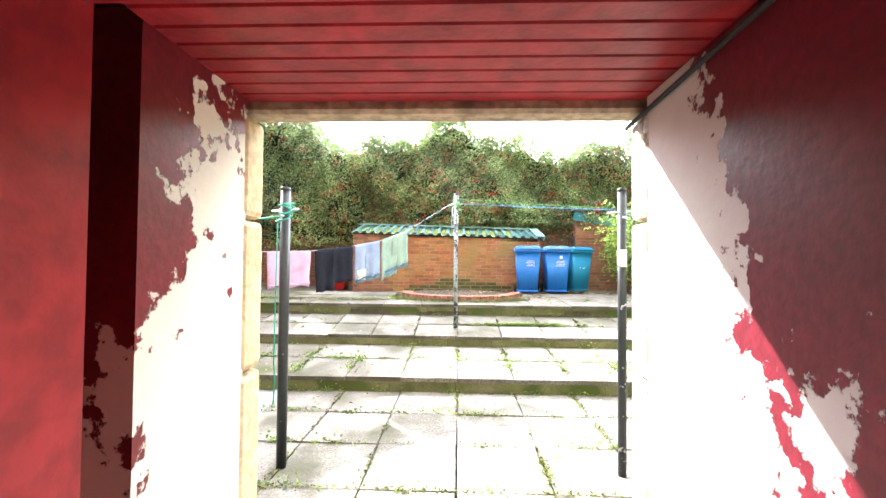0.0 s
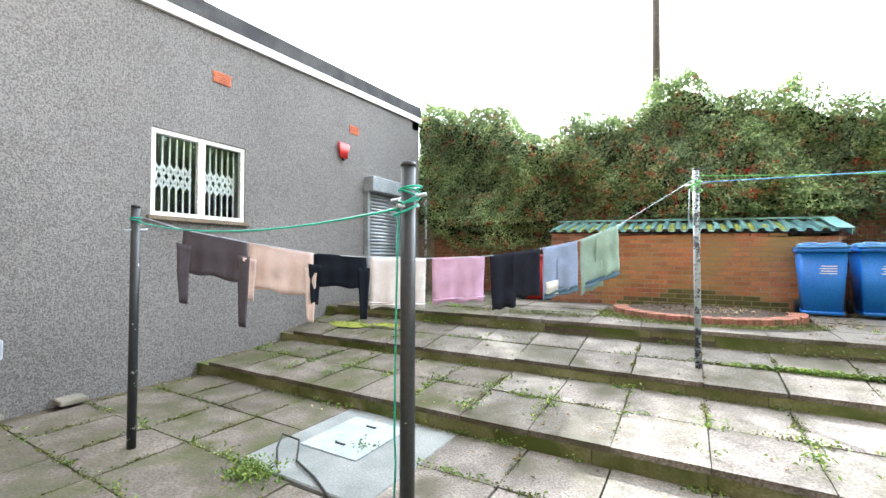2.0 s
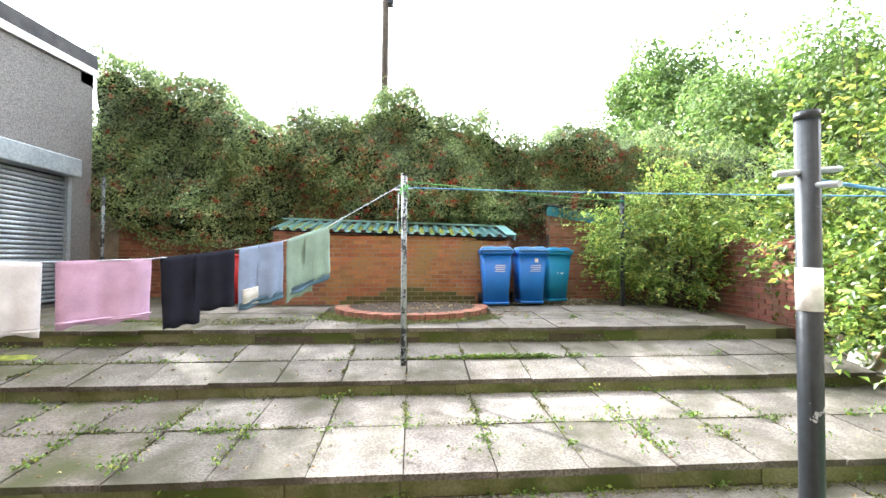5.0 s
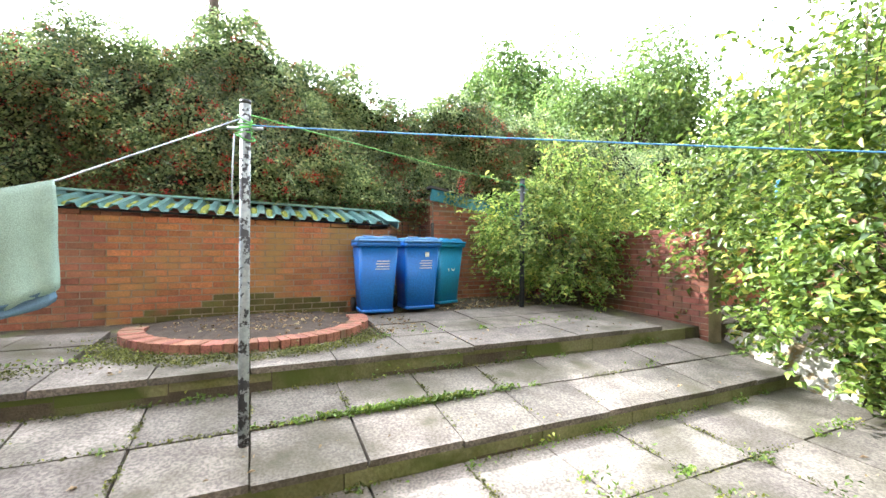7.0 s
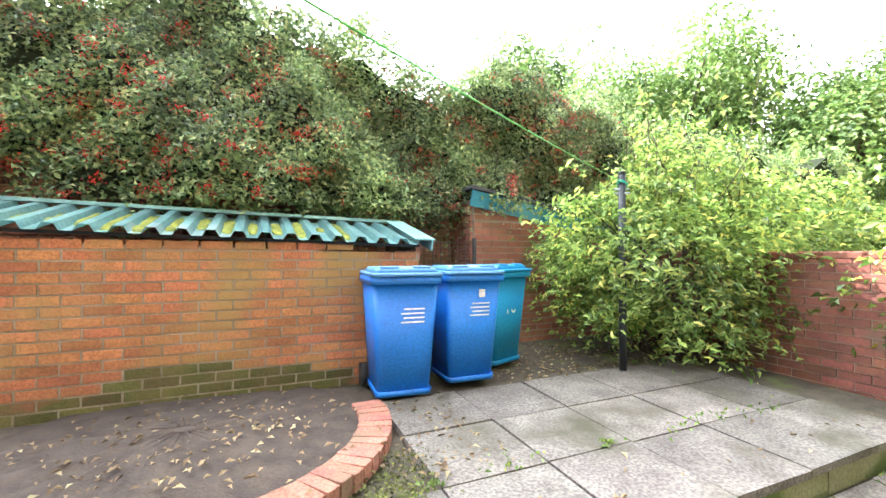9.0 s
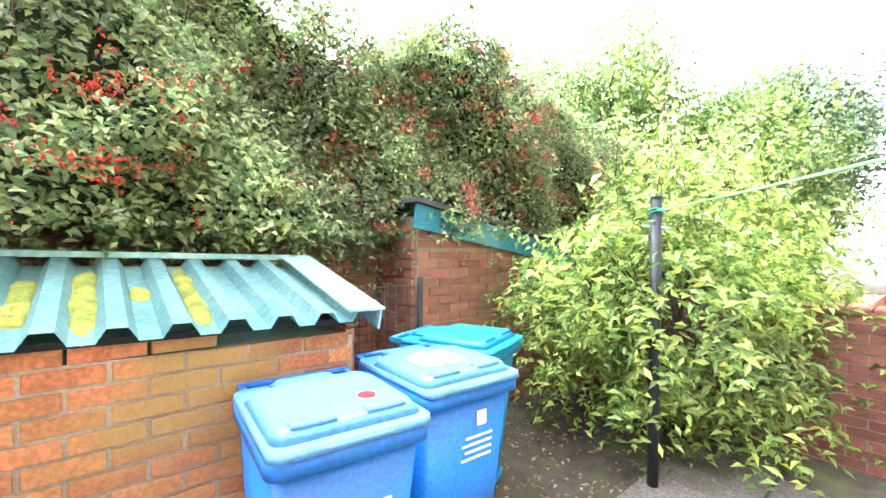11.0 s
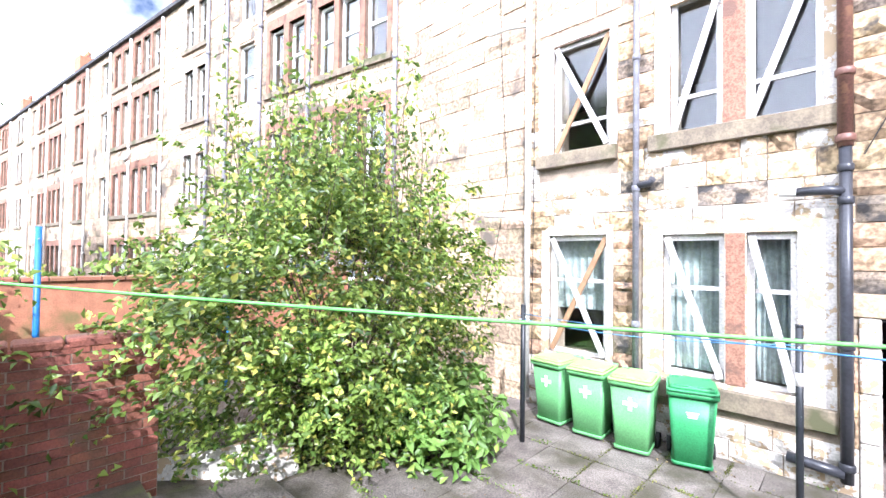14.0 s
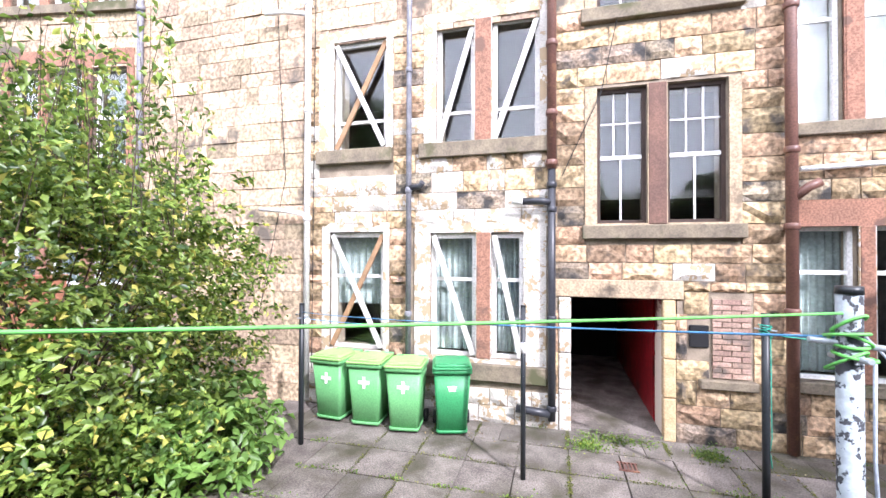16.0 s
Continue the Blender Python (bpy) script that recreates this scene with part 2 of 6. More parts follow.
BROWNPIPE = mat("brown iron pipe", (0.125, 0.06, 0.047), (0.165, 0.082, 0.06), rough=0.4, scale=4, fine=40, stain=(0.22, 0.115, 0.07), stain_at=0.62, stain_scale=5)
BLACKPIPE = mat("black plastic pipe", (0.04, 0.042, 0.05), rough=0.35, scale=5, fine=30, bump=0.05)
POLE = peeling("dark pole paint", (0.022, 0.026, 0.03), (0.5, 0.5, 0.5), (0.35, 0.36, 0.37), at=0.62, scale=9, rough=0.4)
POLEWORN = peeling("worn pole paint", (0.36, 0.41, 0.44), (0.03, 0.035, 0.04), (0.07, 0.07, 0.08), at=0.51, scale=9, rough=0.5)
# black for painted shade (passage end, eaves, wall hole) and for the alarm beacon
DARK = mat("black shade and beacon", (0.015, 0.015, 0.017), rough=0.9, bump=0)
COPING = mat("dark coping", (0.035, 0.035, 0.04), (0.07, 0.07, 0.07), rough=0.9, scale=3, fine=40)
RED = mat("red gloss paint", (0.34, 0.02, 0.027), (0.24, 0.012, 0.018), rough=0.4, scale=2.4, fine=14, bump=0.35, spec=0.25, stain=(0.09, 0.012, 0.014), stain_at=0.6, stain_w=0.12, stain_scale=2.6, grain_mix=0.5)
REDPEEL2 = peeling("flaking red paint", (0.17, 0.01, 0.022), (0.68, 0.62, 0.55), (0.52, 0.42, 0.42), at=0.27, scale=3.0, grad=True, rough=0.42)
REDPEEL = peeling("peeling red paint", (0.19, 0.01, 0.018), (0.74, 0.64, 0.5), (0.66, 0.6, 0.54), at=0.36, scale=3.4, grad=True, rough=0.42)
DRESSED = mat("dressed sandstone", (0.46, 0.35, 0.23), (0.36, 0.28, 0.19), rough=0.92, scale=3, fine=30, bump=0.6, stain=(0.1, 0.08, 0.06), stain_at=0.56, stain_w=0.12, stain_scale=2.2, grain_mix=0.55)
YSTONE = mat("cut yellow sandstone", (0.47, 0.33, 0.18), (0.53, 0.41, 0.25), rough=0.9, scale=5, fine=40, bump=0.4)
BRICK = mat("brick", (0.43, 0.165, 0.07), (0.34, 0.13, 0.06), rough=0.9, scale=6, fine=60, bump=0.5, rnd=0.32, stain=(0.3, 0.2, 0.07), stain_at=0.46, stain_w=0.22, stain_scale=1.5, grain_mix=0.5)
EDGEBRICK = mat("worn edging brick", (0.34, 0.145, 0.1), (0.26, 0.11, 0.08), rough=0.92, scale=7, fine=60, bump=0.5, rnd=0.3, stain=(0.14, 0.12, 0.07), stain_at=0.55, stain_w=0.15, stain_scale=2.5, grain_mix=0.5)
BRICKMOSS = mat("mossy brick", (0.12, 0.1, 0.035), (0.08, 0.085, 0.02), rough=0.95, scale=5, fine=60, bump=0.5, rnd=0.3, stain=(0.2, 0.09, 0.045), stain_at=0.58, stain_scale=2)
BRICKI = mat("brick row", (0.34, 0.14, 0.085), (0.25, 0.105, 0.065), rough=0.9, scale=6, fine=60, bump=0.4, rnd=0.3, island=True, stain=(0.16, 0.12, 0.05), stain_at=0.6, stain_scale=1.3)
# garden wall brick: shade from the shrubs put into the colour, plus dark staining
BRICKD = mat("shade-darkened stained brick", (0.24, 0.085, 0.055), (0.17, 0.062, 0.044), rough=0.92, scale=6, fine=60, bump=0.5, rnd=0.3, island=True, stain=(0.1, 0.08, 0.05), stain_at=0.52, stain_w=0.2, stain_scale=1.5, grain_mix=0.5)
GREENROOF = mat("green sheet roof", (0.22, 0.4, 0.38), (0.15, 0.31, 0.3), rough=0.45, scale=3, fine=30, bump=0.1, stain=(0.3, 0.42, 0.4), stain_at=0.6)
TEAL = mat("teal fascia", (0.03, 0.2, 0.27), (0.02, 0.16, 0.22), rough=0.5, scale=4, fine=40, stain=(0.1, 0.3, 0.36), stain_at=0.6)
MOSS = mat("moss", (0.26, 0.28, 0.045), (0.13, 0.15, 0.025), rough=1, scale=12, fine=150, bump=1.0)
BLUE = mat("blue bin plastic", (0.02, 0.18, 0.6), (0.018, 0.15, 0.52), rough=0.38, scale=2, fine=60, bump=0.05)
BLUE2 = mat("lighter blue bin plastic", (0.02, 0.26, 0.5), (0.018, 0.21, 0.43), rough=0.4, scale=2, fine=60, bump=0.05)
GREENLID = mat("pale green lid plastic", (0.3, 0.55, 0.16), (0.26, 0.48, 0.14), rough=0.5, scale=3, fine=60, bump=0.05)
GREEN = mat("green bin plastic", (0.16, 0.43, 0.17), (0.13, 0.37, 0.14), rough=0.42, scale=2, fine=60, bump=0.05)
DKGREEN = mat("dark green bin plastic", (0.045, 0.28, 0.1), (0.036, 0.23, 0.085), rough=0.42, scale=2, fine=60, bump=0.05)
RUBBER = mat("black rubber", (0.02, 0.02, 0.02), rough=0.7, bump=0.05)
STEEL = mat("galvanised steel", (0.38, 0.42, 0.45), (0.3, 0.34, 0.37), rough=0.45, metal=0.4, scale=4, fine=30, bump=0.05)
BARK = mat("bark", (0.1, 0.075, 0.05), (0.06, 0.045, 0.03), rough=0.95, scale=8, fine=60, bump=0.8)
# near-black: the shade inside the hedge is put into this colour
CORE = mat("shaded hedge filler", (0.03, 0.04, 0.016), (0.018, 0.024, 0.01), rough=1, scale=6, fine=30, bump=1.0)
GLASS = glass_mat()
HEDGELEAF = leaf_mat("hedge leaf", (0.07, 0.13, 0.05), (0.33, 0.42, 0.17), (0.5, 0.52, 0.22), 0.3, 0.5)
DEEPLEAF = leaf_mat("deep green leaf", (0.03, 0.075, 0.012), (0.27, 0.38, 0.075), (0.56, 0.52, 0.12), 0.36, 0.42)
BUSHLEAF = leaf_mat("bush leaf", (0.07, 0.145, 0.028), (0.38, 0.5, 0.125), (0.64, 0.6, 0.15), 0.4, 0.55)
BERRY = mat("orange red berry", (0.5, 0.03, 0.03), (0.55, 0.05, 0.03), rough=0.35, bump=0)

# ---- mesh helpers ----


def box(bm, x0, x1, y0, y1, z0, z1, bev=0.0, seg=1):
    vs = [bm.verts.new((x, y, z)) for x in (x0, x1) for y in (y0, y1) for z in (z0, z1)]
    fs = [bm.faces.new([vs[i] for i in f]) for f in ((0, 1, 3, 2), (4, 6, 7, 5), (0, 4, 5, 1), (2, 3, 7, 6), (0, 2, 6, 4), (1, 5, 7, 3))]
    if bev:
        es = list({e for f in fs for e in f.edges})
        bmesh.ops.bevel(bm, geom=es, offset=bev, segments=seg, affect="EDGES", profile=0.5)
    return vs


def bar(bm, a, b, w, d, up=(0, 0, 1)):
    """A square bar from a to b, w wide and d deep."""
    a, b = Vector(a), Vector(b)
    z = (b - a).normalized()
    x = z.cross(Vector(up))
    x = x.normalized() if x.length > 1e-4 else Vector((1, 0, 0))
    y = z.cross(x)
    r = [[bm.verts.new(p + x * i * w / 2 + y * j * d / 2) for i, j in ((-1, -1), (1, -1), (1, 1), (-1, 1))] for p in (a, b)]
    for i in range(4):
        bm.faces.new((r[0][i], r[0][(i + 1) % 4], r[1][(i + 1) % 4], r[1][i]))
    bm.faces.new(r[0][::-1])
    bm.faces.new(r[1])


def tube(bm, pts, radii, n=10, caps=True):
    """A round tube through the points, with a radius for each."""
    pts = [Vector(p) for p in pts]
    if not hasattr(radii, "__len__"):
        radii = [radii] * len(pts)
    rings, prev = [], None
    for i, p in enumerate(pts):
        d = (pts[min(i + 1, len(pts) - 1)] - pts[max(i - 1, 0)])
        d = d.normalized() if d.length > 1e-6 else Vector((0, 0, 1))
        if prev is None:
            x = d.orthogonal().normalized()
        else:
            x = prev - d * prev.dot(d)
            x = x.normalized() if x.length > 1e-5 else d.orthogonal().normalized()
        prev = x
        y = d.cross(x)
        rings.append([bm.verts.new(p + (x * math.cos(2 * math.pi * k / n) + y * math.sin(2 * math.pi * k / n)) * radii[i]) for k in range(n)])
    for a, b in zip(rings, rings[1:]):
        for k in range(n):
            bm.faces.new((a[k], a[(k + 1) % n], b[(k + 1) % n], b[k])).smooth = n > 5
    if caps:
        bm.faces.new(rings[0][::-1])
        bm.faces.new(rings[-1])


def done(bm, name, material):
    me = bpy.data.meshes.new(name)
    bmesh.ops.recalc_face_normals(bm, faces=bm.faces)
    bm.to_mesh(me)
    bm.free()
    me.materials.append(material)
    return me


def part(name, bm, material, parent, label=""):
    ob = new(name, done(bm, name, material))
    ob.parent = parent
    if label:
        tagged(ob, label)
    return ob


def solo(name, bm, material, label, category, group="", kind=""):
    return tagged(new(name, done(bm, name, material)), label, category, group, kind)


def empty(name, m, label, category, group="", kind=""):
    ob = new(name)
    ob.matrix_basis = m
    return tagged(ob, label, category, group, kind)


def piece(name, me, parent, m):
    ob = new(name, me)
    ob.parent = parent
    ob.matrix_basis = m
    return ob


def wall_cells(bm, openings, u0, u1, z0, z1, y0, y1):
    """A wall of boxes between the openings (u0, u1, z0, z1), along x."""
    us = sorted({u0, u1, *[max(u0, min(u1, v)) for o in openings for v in o[:2]]})
    for a, b in zip(us, us[1:]):
        m = (a + b) / 2
        cuts = sorted((o[2], o[3]) for o in openings if o[0] < m < o[1])
        z = z0
        for c, d in cuts:
            if c > z:
                box(bm, a, b, y0, y1, z, c)
            z = max(z, d)
        if z < z1:
            box(bm, a, b, y0, y1, z, z1)


def cloud(name, points, dirs, size, material, parent, aspect=0.5, jitter=0.5, fold=0.25):
    """Many small folded leaves: four triangles each, joined into one mesh."""
    rng = np.random.default_rng(len(points) + 7)
    n = len(points)
    d = np.asarray(dirs, float) + rng.normal(0, jitter, (n, 3))
    d /= np.linalg.norm(d, axis=1, keepdims=True) + 1e-9
    r = rng.normal(0, 1, (n, 3))
    r -= d * (r * d).sum(1, keepdims=True)
    r /= np.linalg.norm(r, axis=1, keepdims=True) + 1e-9
    s = np.cross(d, r)
    ln = size * rng.uniform(0.65, 1.3, (n, 1))
    p = np.asarray(points, float)
    tip, mid = p + r * ln, p + r * ln * 0.45
    up = d * ln * fold
    v = np.stack([p, mid + s * ln * aspect * 0.5 + up, tip, mid - s * ln * aspect * 0.5 + up], 1).reshape(-1, 3)
    me = bpy.data.meshes.new(name)
    idx = np.arange(n)[:, None] * 4 + np.array([[0, 1, 2, 0, 2, 3]])
    me.vertices.add(n * 4)
    me.vertices.foreach_set("co", v.ravel())
    me.loops.add(n * 6)
    me.loops.foreach_set("vertex_index", idx.ravel())
    me.polygons.add(n * 2)
    me.polygons.foreach_set("loop_start", np.arange(n * 2) * 3)
    me.update(calc_edges=True)
    me.validate()
    me.materials.append(material)
    ob = new(name, me)
    ob.parent = parent
    return ob


FY = 2.37

# ---- ground, steps, slabs ----
bm = bmesh.new()
prof = [(-300, -0.05), (5.74, -0.05), (5.76, 0.11), (7.14, 0.19), (7.16, 0.33), (8.16, 0.50), (8.18, 0.68), (10.5, 0.755), (13.0, 0.78), (300, 0.8)]
rows = [[bm.verts.new((x, y, z)) for y, z in prof] for x in (-300, -5.3, 5.9, 300)]
for a, b in zip(rows, rows[1:]):
    for k in range(len(prof) - 1):
        bm.faces.new((a[k], b[k], b[k + 1], a[k + 1]))
solo("ground", bm, JOINT, "dark trodden soil between the paving", "ground", kind="structure")


def slab_mesh(i, material=None):
    r = random.Random(i)
    b = bmesh.new()
    box(b, -0.5, 0.5, -0.5, 0.5, -0.5, 0.5)
    top = [v for v in b.verts if v.co.z > 0]
    for v in b.verts:
        v.co.x += r.uniform(-0.008, 0.008)
        v.co.y += r.uniform(-0.008, 0.008)
    bmesh.ops.bevel(b, geom=[e for e in b.edges if all(v in top for v in e.verts)], offset=0.012, segments=1, affect="EDGES")
    return done(b, "slab", material or SLAB)


SLABS = [slab_mesh(i) for i in range(6)]
DIRTY_SLABS = [slab_mesh(i, DIRTY) for i in range(6)]
paving = empty("pavement", pose(0, 0, 0), "weathered grey concrete paving slabs with mossy joints", "paving", kind="structure")
rs = random.Random(5)


def slab_at(x0, x1, y0, y1, z0, z1):
    """A slab between the given sides, whose top rises from z0 at y0 to z1 at y1."""
    g = 0.008 + rs.random() * 0.012
    t = math.degrees(math.atan2(z1 - z0, y1 - y0))
    m = pose((x0 + x1) / 2, (y0 + y1) / 2, (z0 + z1) / 2 - 0.025 + rs.uniform(-0.004, 0.004), t + rs.uniform(-0.4, 0.4), rs.uniform(-0.4, 0.4), rs.uniform(-0.4, 0.4))
    piece("slab", rs.choice(DIRTY_SLABS if (x0 + x1) / 2 < -1.9 + 1.2 * rs.random() - 0.5 * (y0 > 7) else SLABS), paving, m @ Matrix.Diagonal((x1 - x0 - g, y1 - y0 - g, 0.05, 1)))


XJ = [0.84 + 0.64 * k for k in range(-10, 9)]
for y0, y1 in ((2.40, 3.02), (3.02, 3.70), (3.70, 4.38), (4.38, 5.06), (5.06, 5.73)):
    for a, b in zip(XJ, XJ[1:]):
        if a < -5.3 or b > 6.2 or (-2.4 < (a + b) / 2 < -1.05 and y0 > 4.3):
            continue
        slab_at(a + 0.3 * (y0 < 3), b + 0.3 * (y0 < 3), y0, y1, 0, 0)
for (ya, za), (yb, zb), xe in (((5.74, 0.165), (7.13, 0.24), 6.0), ((7.14, 0.38), (8.16, 0.55), 6.15), ((8.17, 0.73), (9.95, 0.79), 5.75)):
    n = 2 if yb - ya < 1.5 else 3
    for k in range(n):
        y0, y1 = ya + (yb - ya) * k / n, ya + (yb - ya) * (k + 1) / n
        for a, b in zip(XJ, XJ[1:]):
            if a < -5.3 or b > xe + 0.15:
                continue
            if k > 0 and ya > 8 and ((a + b) / 2 - 0.9) ** 2 / 1.9 + ((y0 + y1) / 2 - 9.75) ** 2 / 1.7 < 1:
                continue
            slab_at(a, b, y0 - (0.03 if k == 0 else 0), y1, za + (zb - za) * k / n, za + (zb - za) * (k + 1) / n)
RISERS = [done((lambda b: (box(b, -0.5, 0.5, -0.5, 0.5, -0.5, 0.5), b)[1])(bmesh.new()), "riser_block", RISER)]
for yy, z0, z1, xe in ((5.74, -0.04, 0.115, 6.0), (7.14, 0.18, 0.33, 6.15), (8.17, 0.5, 0.68, 5.75)):
    x = -5.24
    while x < xe:
        w = min(rs.uniform(0.6, 0.95), xe - x)
        piece("riser_block", RISERS[0], paving, pose(x + w / 2, yy + 0.05 + rs.uniform(-0.008, 0.008), (z0 + z1) / 2) @ Matrix.Diagonal((w - 0.008, 0.1, z1 - z0, 1)))
        x += w

# ---- main building ----
# openings: x0, x1, z0, z1
W1 = (4.42, 5.42, 4.42, 6.33)
W2, W2B = (2.9, 3.54, 4.42, 6.4), (1.88, 2.62, 4.42, 6.4)
W3, W3B = (0.36, 1.05, 3.08, 5.10), (-0.67, 0.10, 3.08, 5.10)
W4 = (4.46, 5.48, 0.98, 3.0)
W5, W5B = (2.87, 3.63, 0.97, 2.97), (2.12, 2.63, 0.97, 2.97)
W7, W7B = (-2.12, -1.45, 0.97, 3.0), (-2.95, -2.3, 0.97, 3.0)
W8, W8B = (-1.98, -1.46, 4.36, 6.4), (-2.75, -2.2, 4.36, 6.4)
W6, W6B = (0.36, 1.05, 6.3, 8.3), (-0.67, 0.10, 6.3, 8.3)
UP = [(a, b, z, z + 1.95) for z in (7.85, 10.6) for a, b in ((4.42, 5.56), (2.84, 3.63), (1.85, 2.65), (-1.98, -1.46), (-2.75, -2.2))]
UP += [(0.36, 1.05, 9.6, 11.5), (-0.67, 0.1, 9.6, 11.5)]
PASS = (-0.02, 1.6, -0.05, 2.2)
OPEN = [W1, W2, W2B, W3, W3B, W4, W5, W5B, W7, W7B, W8, W8B, W6, W6B, PASS] + UP
bm = bmesh.new()
wall_cells(bm, OPEN, -5.3, 9.8, -0.05, 12.8, 1.78, FY - 0.03)
house = empty("wall_house", pose(0, 0, 0), "weathered yellow sandstone tenement rear wall", "wall", kind="structure")
part("wall_core", bm, MORTAR, house, "lime mortar behind the stones")


def stone_mesh(i, rough=0.35, material=STONE):
    """A rock-faced block: a unit box whose front bulges unevenly towards +y."""
    r = random.Random(100 + i)
    b = bmesh.new()
    nx, nz = 4, 3
    fr = [[b.verts.new((u / nx - 0.5, (0.5 + r.uniform(-rough, rough) if 0 < u < nx and 0 < w < nz else 0.1 + r.uniform(-0.2, 0.15)), w / nz - 0.5)) for w in range(nz + 1)] for u in range(nx + 1)]
    for u in range(nx):
        for w in range(nz):
            b.faces.new((fr[u][w], fr[u + 1][w], fr[u + 1][w + 1], fr[u][w + 1]))
    edge = [fr[u][0] for u in range(nx + 1)] + [fr[nx][w] for w in range(1, nz + 1)] + [fr[u][nz] for u in range(nx - 1, -1, -1)] + [fr[0][w] for w in range(nz - 1, 0, -1)]
    back = [b.verts.new((v.co.x, -0.5, v.co.z)) for v in edge]
    for k in range(len(edge)):
        k2 = (k + 1) % len(edge)
        b.faces.new((edge[k], edge[k2], back[k2], back[k]))
    return done(b, "stone", material)


STONES = [stone_mesh(i) for i in range(10)]
SOOTS = [stone_mesh(i + 20, 0.35, SOOTSTONE) for i in range(5)]
PALES = [stone_mesh(i, 0.2, PALE) for i in range(4)]
rs = random.Random(11)


def courses(u0, u1, z0, z1, holes, lay, hmin=0.24, hmax=0.36, lmin=0.26, lmax=0.78):
    """Calls lay(a, b, c, d) for the stones of random-length courses that keep clear of the holes."""
    z = z0
    while z < z1 - 0.1:
        h = min(rs.uniform(hmin, hmax), z1 - z)
        spans = [(u0, u1)]
        for a, b, c, d in holes:
            if c < z + h * 0.6 and d > z + h * 0.4:
                spans = [s for p, q in spans for s in ((p, min(q, a)), (max(p, b), q)) if s[1] - s[0] > 0.06]
        for p, q in spans:
            x = p
            while x < q - 0.02:
                w = rs.uniform(lmin, lmax)
                if q - x - w < 0.25:
                    w = q - x
                lay(x, x + w, z, z + h)
                x += w
        z += h


def lay_near(a, b, c, d):
    pale = (1.7 < (a + b) / 2 < 5.9 and 2.95 < (c + d) / 2 < 4.2 and rs.random() < 0.55) or (1.75 < (a + b) / 2 < 5.9 and (c + d) / 2 < 0.75) or rs.random() < 0.05
    me = rs.choice(PALES if pale else SOOTS if rs.random() < 0.16 else STONES)
    m = pose((a + b) / 2, FY - 0.02, (c + d) / 2, 0, 0, 0) @ Matrix.Diagonal(((b - a - 0.016) * rs.choice((1, -1)), 0.075, d - c - 0.014, 1))
    piece("stone", me, house, m)


MARG = [(1.72, 4.0, 0.6, 3.15), (4.36, 5.62, 0.66, 3.15), (4.3, 5.7, 4.15, 6.5), (1.75, 3.75, 4.18, 6.55), (-0.82, 1.22, 2.84, 5.1), (-0.82, 1.22, 6.05, 8.3), (-3.1, -1.4, 0.8, 3.35),
        (-2.9, -1.44, 4.18, 6.45), (0.0, 1.6, -0.1, 1.99), (-0.1, 1.7, 1.86, 2.25), (-0.95, -0.42, 0.85, 2.05), (-0.42, -0.15, 1.32, 1.65)]
courses(-2.9, 6.0, -0.05, 2.25, MARG, lay_near)
courses(-2.9, 6.0, 2.25, 6.3, MARG, lay_near)
# the rest of the wall, joined
far = bmesh.new()


def lay_far(a, b, c, d):
    y = FY - 0.005 + rs.uniform(-0.02, 0.012)
    box(far, a + 0.006, b - 0.006, FY - 0.05, y, c + 0.006, d - 0.006)


courses(6.0, 9.8, -0.05, 12.8, OPEN, lay_far)
courses(-5.24, 6.0, 6.3, 12.8, [o for o in OPEN if o[3] > 6.3] + [(-0.82, 1.22, 6.05, 8.3)], lay_far)
courses(-5.24, -2.9, -0.05, 6.3, [W8B, W7B, (-3.1, -1.4, 0.8, 3.35)], lay_far)
ob = part("stonework", far, STONE_FAR, house)
tagged(ob, kind="stuff")

# smooth margins round the openings, sills, mullions
rs = random.Random(21)


def margin(o, x0, x1, z0, z1, material, name="margin_stone"):
    b = bmesh.new()
    wall_cells(b, o, x0, x1, z0, z1, FY - 0.05, FY + 0.006)
    return part(name, b, material, house)


margin([W5, W5B], 1.78, 3.9, 0.9, 3.15, PALE)
margin([W4], 4.36, 5.62, 0.9, 3.15, PALE)
margin([W1], 4.3, 5.7, 4.42, 6.52, PALE)
margin([W2, W2B], 1.75, 3.75, 4.42, 6.57, PALE)
margin([W7, W7B], -3.1, -1.42, 0.97, 3.0, PALE)
margin([], -3.1, -1.42, 3.002, 3.35, REDSTONE)
margin([W8, W8B], -2.9, -1.44, 4.36, 6.45, REDSTONE)
margin([W3, W3B], -0.82, 1.22, 3.05, 5.1, DRESSED)
margin([W6, W6B], -0.82, 1.22, 6.25, 8.3, DRESSED)
for a, b, c, d in ((1.77, 3.85, 0.64, 0.9), (4.36, 5.62, 0.7, 0.94), (4.3, 5.72, 4.18, 4.42), (1.75, 3.82, 4.19, 4.43), (-0.86, 1.26, 2.85, 3.05), (-0.86, 1.28, 6.06, 6.27), (-2.95, -1.42, 4.19, 4.36), (-3.1, -1.42, 0.82, 0.97)):
    bm = bmesh.new()
    box(bm, a, b, FY - 0.1, FY + 0.09, c, d, 0.012)
    part("sill", bm, SILL, house, "projecting stone window sill")
